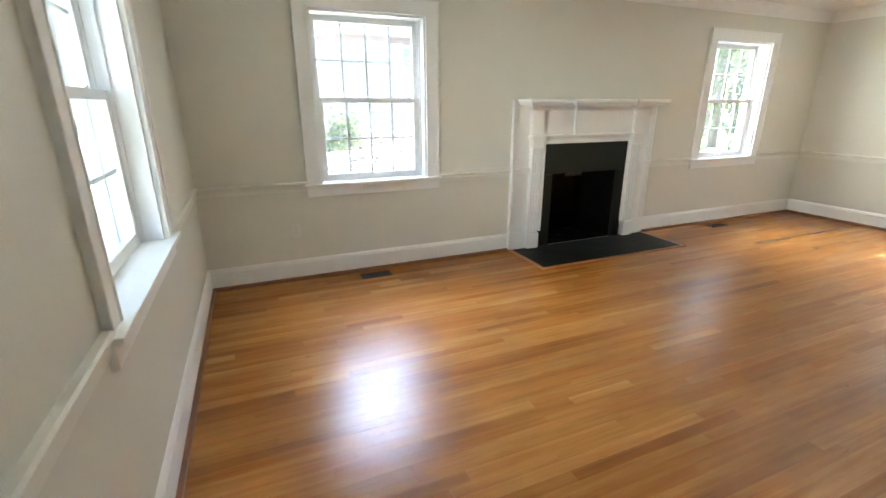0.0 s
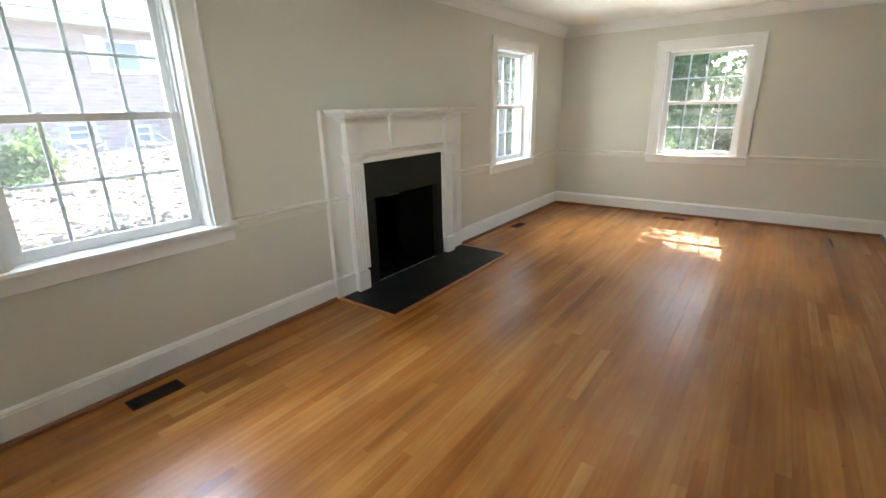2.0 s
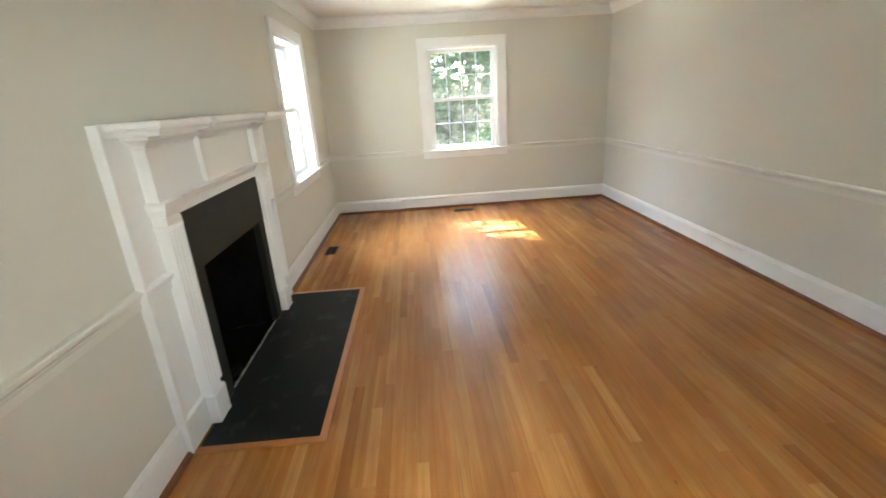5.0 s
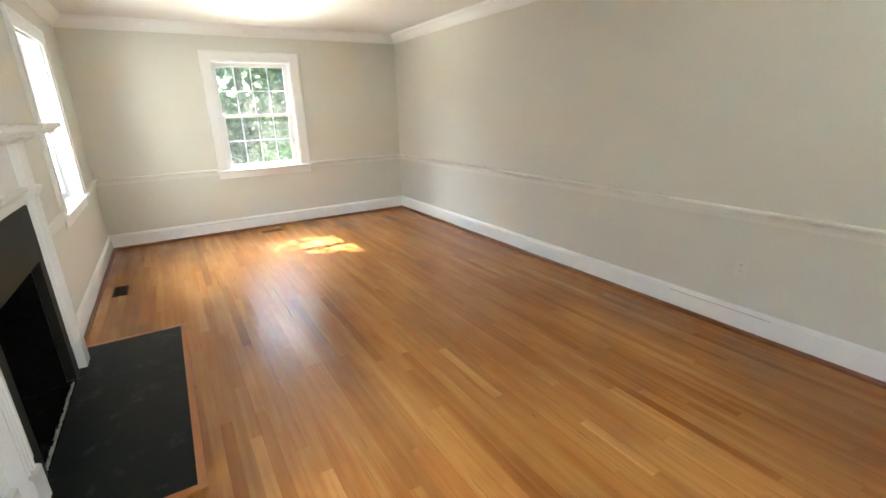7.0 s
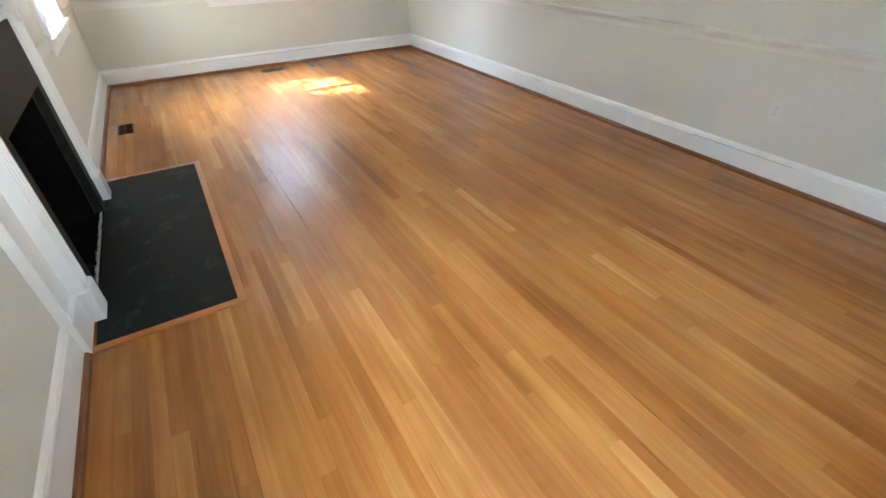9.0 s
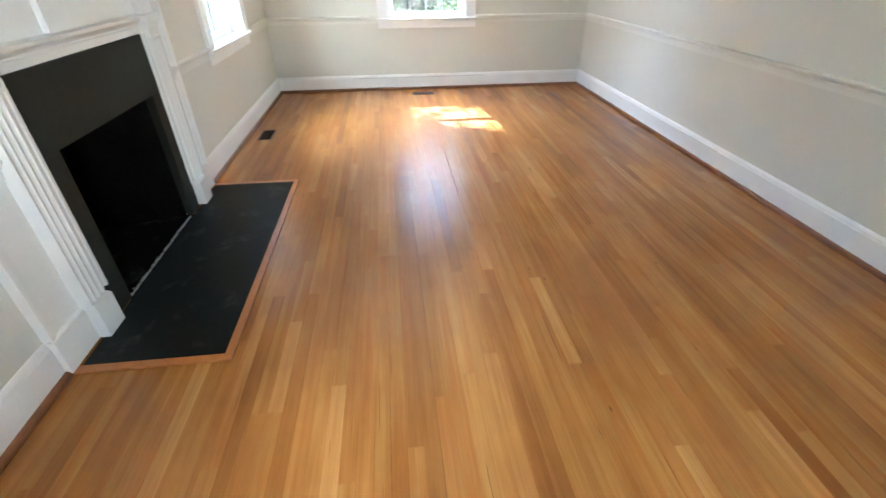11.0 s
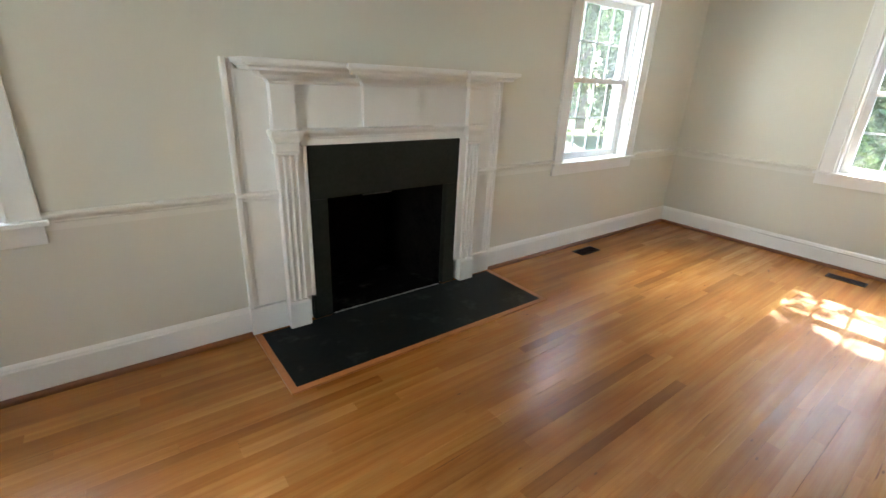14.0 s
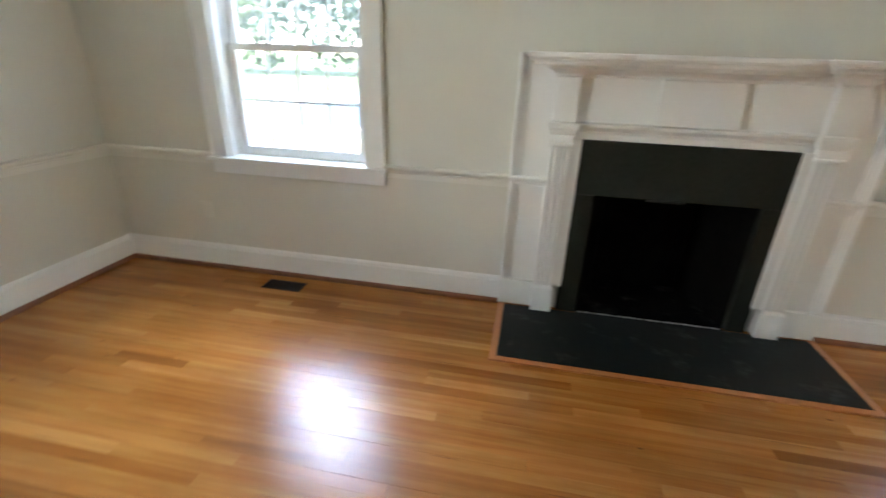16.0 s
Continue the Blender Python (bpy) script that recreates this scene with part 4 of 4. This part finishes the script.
bm = bmesh.new()
for k in range(15000):
    if k < 8000:
        x, y, h = rng.uniform(0.6, 5.6), 6.0 + abs(rng.gauss(0, 1.3)), rng.uniform(0.03, 0.15)
        if noise.noise((x * 1.1, y * 1.1, 9.0)) < -0.05:
            continue
    else:
        x, y = rng.uniform(1.4, 5.4), 7.6 + 1.6 * rng.random()
        if noise.noise((x * 1.3, y * 1.3, 4.0)) < 0.0:
            continue
        h = rng.uniform(0.08, 0.34) * (0.5 + 0.7 * abs(noise.noise((x * 1.3, y * 1.3, 4.0))))
    g = bank(y)
    a = rng.uniform(0, math.tau)
    dx, dy = 0.010 * math.cos(a), 0.010 * math.sin(a)
    lx, ly = rng.gauss(0, 0.03), rng.gauss(0, 0.03)
    vs = [bm.verts.new(c) for c in ((x - dx, y - dy, g - 0.02), (x + dx, y + dy, g - 0.02), (x + lx, y + ly, g + 0.06 + h))]
    bm.faces.new(vs)
tagged(part("grass", bm, M_BLADE), "tufts of long bright green grass by the logs", "grass", kind="stuff")

def urn(at):
    o = thing("garden_urn", "small weathered terracotta garden urn on the driveway edge", "urn", at=at)
    for nm, prof in (("foot", [(0.09, 0), (0.09, 0.03), (0.05, 0.07), (0.04, 0.12)]), ("bowl", [(0.04, 0.121), (0.10, 0.16), (0.13, 0.24), (0.12, 0.31), (0.10, 0.34), (0.12, 0.36), (0.10, 0.37), (0.02, 0.35)])):
        bm = bmesh.new()
        rings = [[bm.verts.new((r * math.cos(math.tau * i / 20), r * math.sin(math.tau * i / 20), z)) for i in range(20)] for r, z in prof]
        for a, b in zip(rings, rings[1:]):
            for i in range(20):
                bm.faces.new((a[i], a[(i + 1) % 20], b[(i + 1) % 20], b[i]))
        bm.faces.new(rings[0])
        bm.faces.new(rings[-1])
        part(nm, bm, M_TERRA, o, smooth=True)


urn(pose(-1.24, 8.0, GROUND + 0.05))

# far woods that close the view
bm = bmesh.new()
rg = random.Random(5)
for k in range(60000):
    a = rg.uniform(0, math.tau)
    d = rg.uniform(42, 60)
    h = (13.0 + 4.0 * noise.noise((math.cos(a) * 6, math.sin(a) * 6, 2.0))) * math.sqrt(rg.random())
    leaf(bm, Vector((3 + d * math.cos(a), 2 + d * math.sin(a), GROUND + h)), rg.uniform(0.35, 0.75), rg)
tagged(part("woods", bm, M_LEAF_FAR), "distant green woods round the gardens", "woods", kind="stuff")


# ---- bricks of the house, then the floor boards ----
BKL, BKH, BKD = 0.203, 0.0635, 0.02
bk = bmesh.new()
box_in(bk, 0, BKL, -BKD + 0.012, 0.02, 0, BKH)
brick_me = bpy.data.meshes.new("brick")
bk.to_mesh(brick_me)
bk.free()
brick_me.materials.append(M_BRICK)
bv, bf, count = [], [], 0
rng = random.Random(17)
nrow = int((HZ1 - HG - 0.23) / (BKH + 0.011))
for r in range(nrow):
    z = HG + 0.225 + r * (BKH + 0.011)
    x = HX0 + 0.11 - (r % 2) * 0.107
    while x < HX1 - 0.22:
        near_win = any(abs(x + BKL / 2 - wx) < ww + BKL / 2 + 0.02 and a - 0.10 < z < b + 0.02 for wx, a, b, ww in HWIN)
        if not near_win:
            if 2.9 < x < 5.5 and 1.3 < z < 2.95 and count < 300:
                ob = new("brick", brick_me)
                ob.location = (x, HY + 0.004 + rng.uniform(-0.002, 0.002), z)
                ob.parent = hwall
                count += 1
            else:
                k = len(bv)
                y0, y1 = HY - 0.004 + rng.uniform(-0.002, 0.002), HY + 0.02
                bv += [(x, y0, z), (x + BKL, y0, z), (x + BKL, y0, z + BKH), (x, y0, z + BKH), (x, y1, z), (x + BKL, y1, z), (x + BKL, y1, z + BKH), (x, y1, z + BKH)]
                bf += [(k, k + 1, k + 2, k + 3), (k, k + 4, k + 5, k + 1), (k + 3, k + 2, k + 6, k + 7), (k, k + 3, k + 7, k + 4), (k + 1, k + 5, k + 6, k + 2)]
        x += BKL + 0.011
me = bpy.data.meshes.new("bricks")
me.from_pydata(bv, [], bf)
me.materials.append(M_BRICK_B)
ob = new("bricks", me)
ob.parent = hwall
tagged(ob, "red bricks of the far parts of the wall", kind="stuff")

# floor boards
BW, BL = 0.057, 0.1
mesh_of = {}


def board_mesh(n):
    if n not in mesh_of:
        bm = bmesh.new()
        L, e = n * BL, 0.0002
        lo = [bm.verts.new(c) for c in ((e, e, -0.019), (L - e, e, -0.019), (L - e, BW - e, -0.019), (e, BW - e, -0.019))]
        mid = [bm.verts.new(c) for c in ((e, e, -0.00004), (L - e, e, -0.00004), (L - e, BW - e, -0.00004), (e, BW - e, -0.00004))]
        b = e + 0.0004
        hi = [bm.verts.new(c) for c in ((b, b, 0), (L - b, b, 0), (L - b, BW - b, 0), (b, BW - b, 0))]
        for p, q in ((lo, mid), (mid, hi)):
            for i in range(4):
                bm.faces.new((p[i], p[(i + 1) % 4], q[(i + 1) % 4], q[i]))
        bm.faces.new(hi)
        me = bpy.data.meshes.new("floor_board")
        bm.to_mesh(me)
        bm.free()
        me.materials.append(M_WOOD_A)
        mesh_of[n] = me
    return mesh_of[n]


rng = random.Random(11)
rows = int(math.ceil((Y1 - (-1.60)) / BW))
fv, ff, made = [], [], 0
for r in range(rows):
    y = Y1 - (r + 1) * BW
    x, end = X0, (X1 if y > Y0 - 0.06 else 1.33)
    left = int(math.floor((end - X0) / BL)) + 1
    first = True
    while left > 0:
        n = min(left, rng.choice((4, 5, 6, 8, 9, 10, 11, 12, 14, 16, 18, 20, 24, 28)))
        if first:
            n = min(n, rng.randint(2, 12))
            first = False
        if left - n < 2:
            n = left
        L = n * BL
        if 1.7 < x + L / 2 < 4.9 and 1.0 < y and made < 300:
            ob = new("floor_board", board_mesh(n))
            ob.location = (x, y + (rng.choice((-0.0007, 0.0007)) if rng.random() < 0.12 else 0.0), 0)
            ob.parent = floor
            made += 1
        else:
            e, b, k = 0.0002, 0.0006, len(fv)
            xe = min(x + L, end)
            for px0, px1, py0, py1, z in ((x + e, xe - e, y + e, y + BW - e, -0.019), (x + e, xe - e, y + e, y + BW - e, -0.00004), (x + b, xe - b, y + b, y + BW - b, 0.0)):
                fv += [(px0, py0, z), (px1, py0, z), (px1, py1, z), (px0, py1, z)]
            for o in (0, 4):
                for i in range(4):
                    j = (i + 1) % 4
                    ff.append((k + o + i, k + o + j, k + o + 4 + j, k + o + 4 + i))
            ff.append((k + 8, k + 9, k + 10, k + 11))
        x += L
        left -= n
me = bpy.data.meshes.new("floor_boards")
me.from_pydata(fv, [], ff)
me.materials.append(M_WOOD_B)
field = new("floor_boards", me)
field.parent = floor
tagged(field, "honey-coloured oak floor strips", kind="stuff")
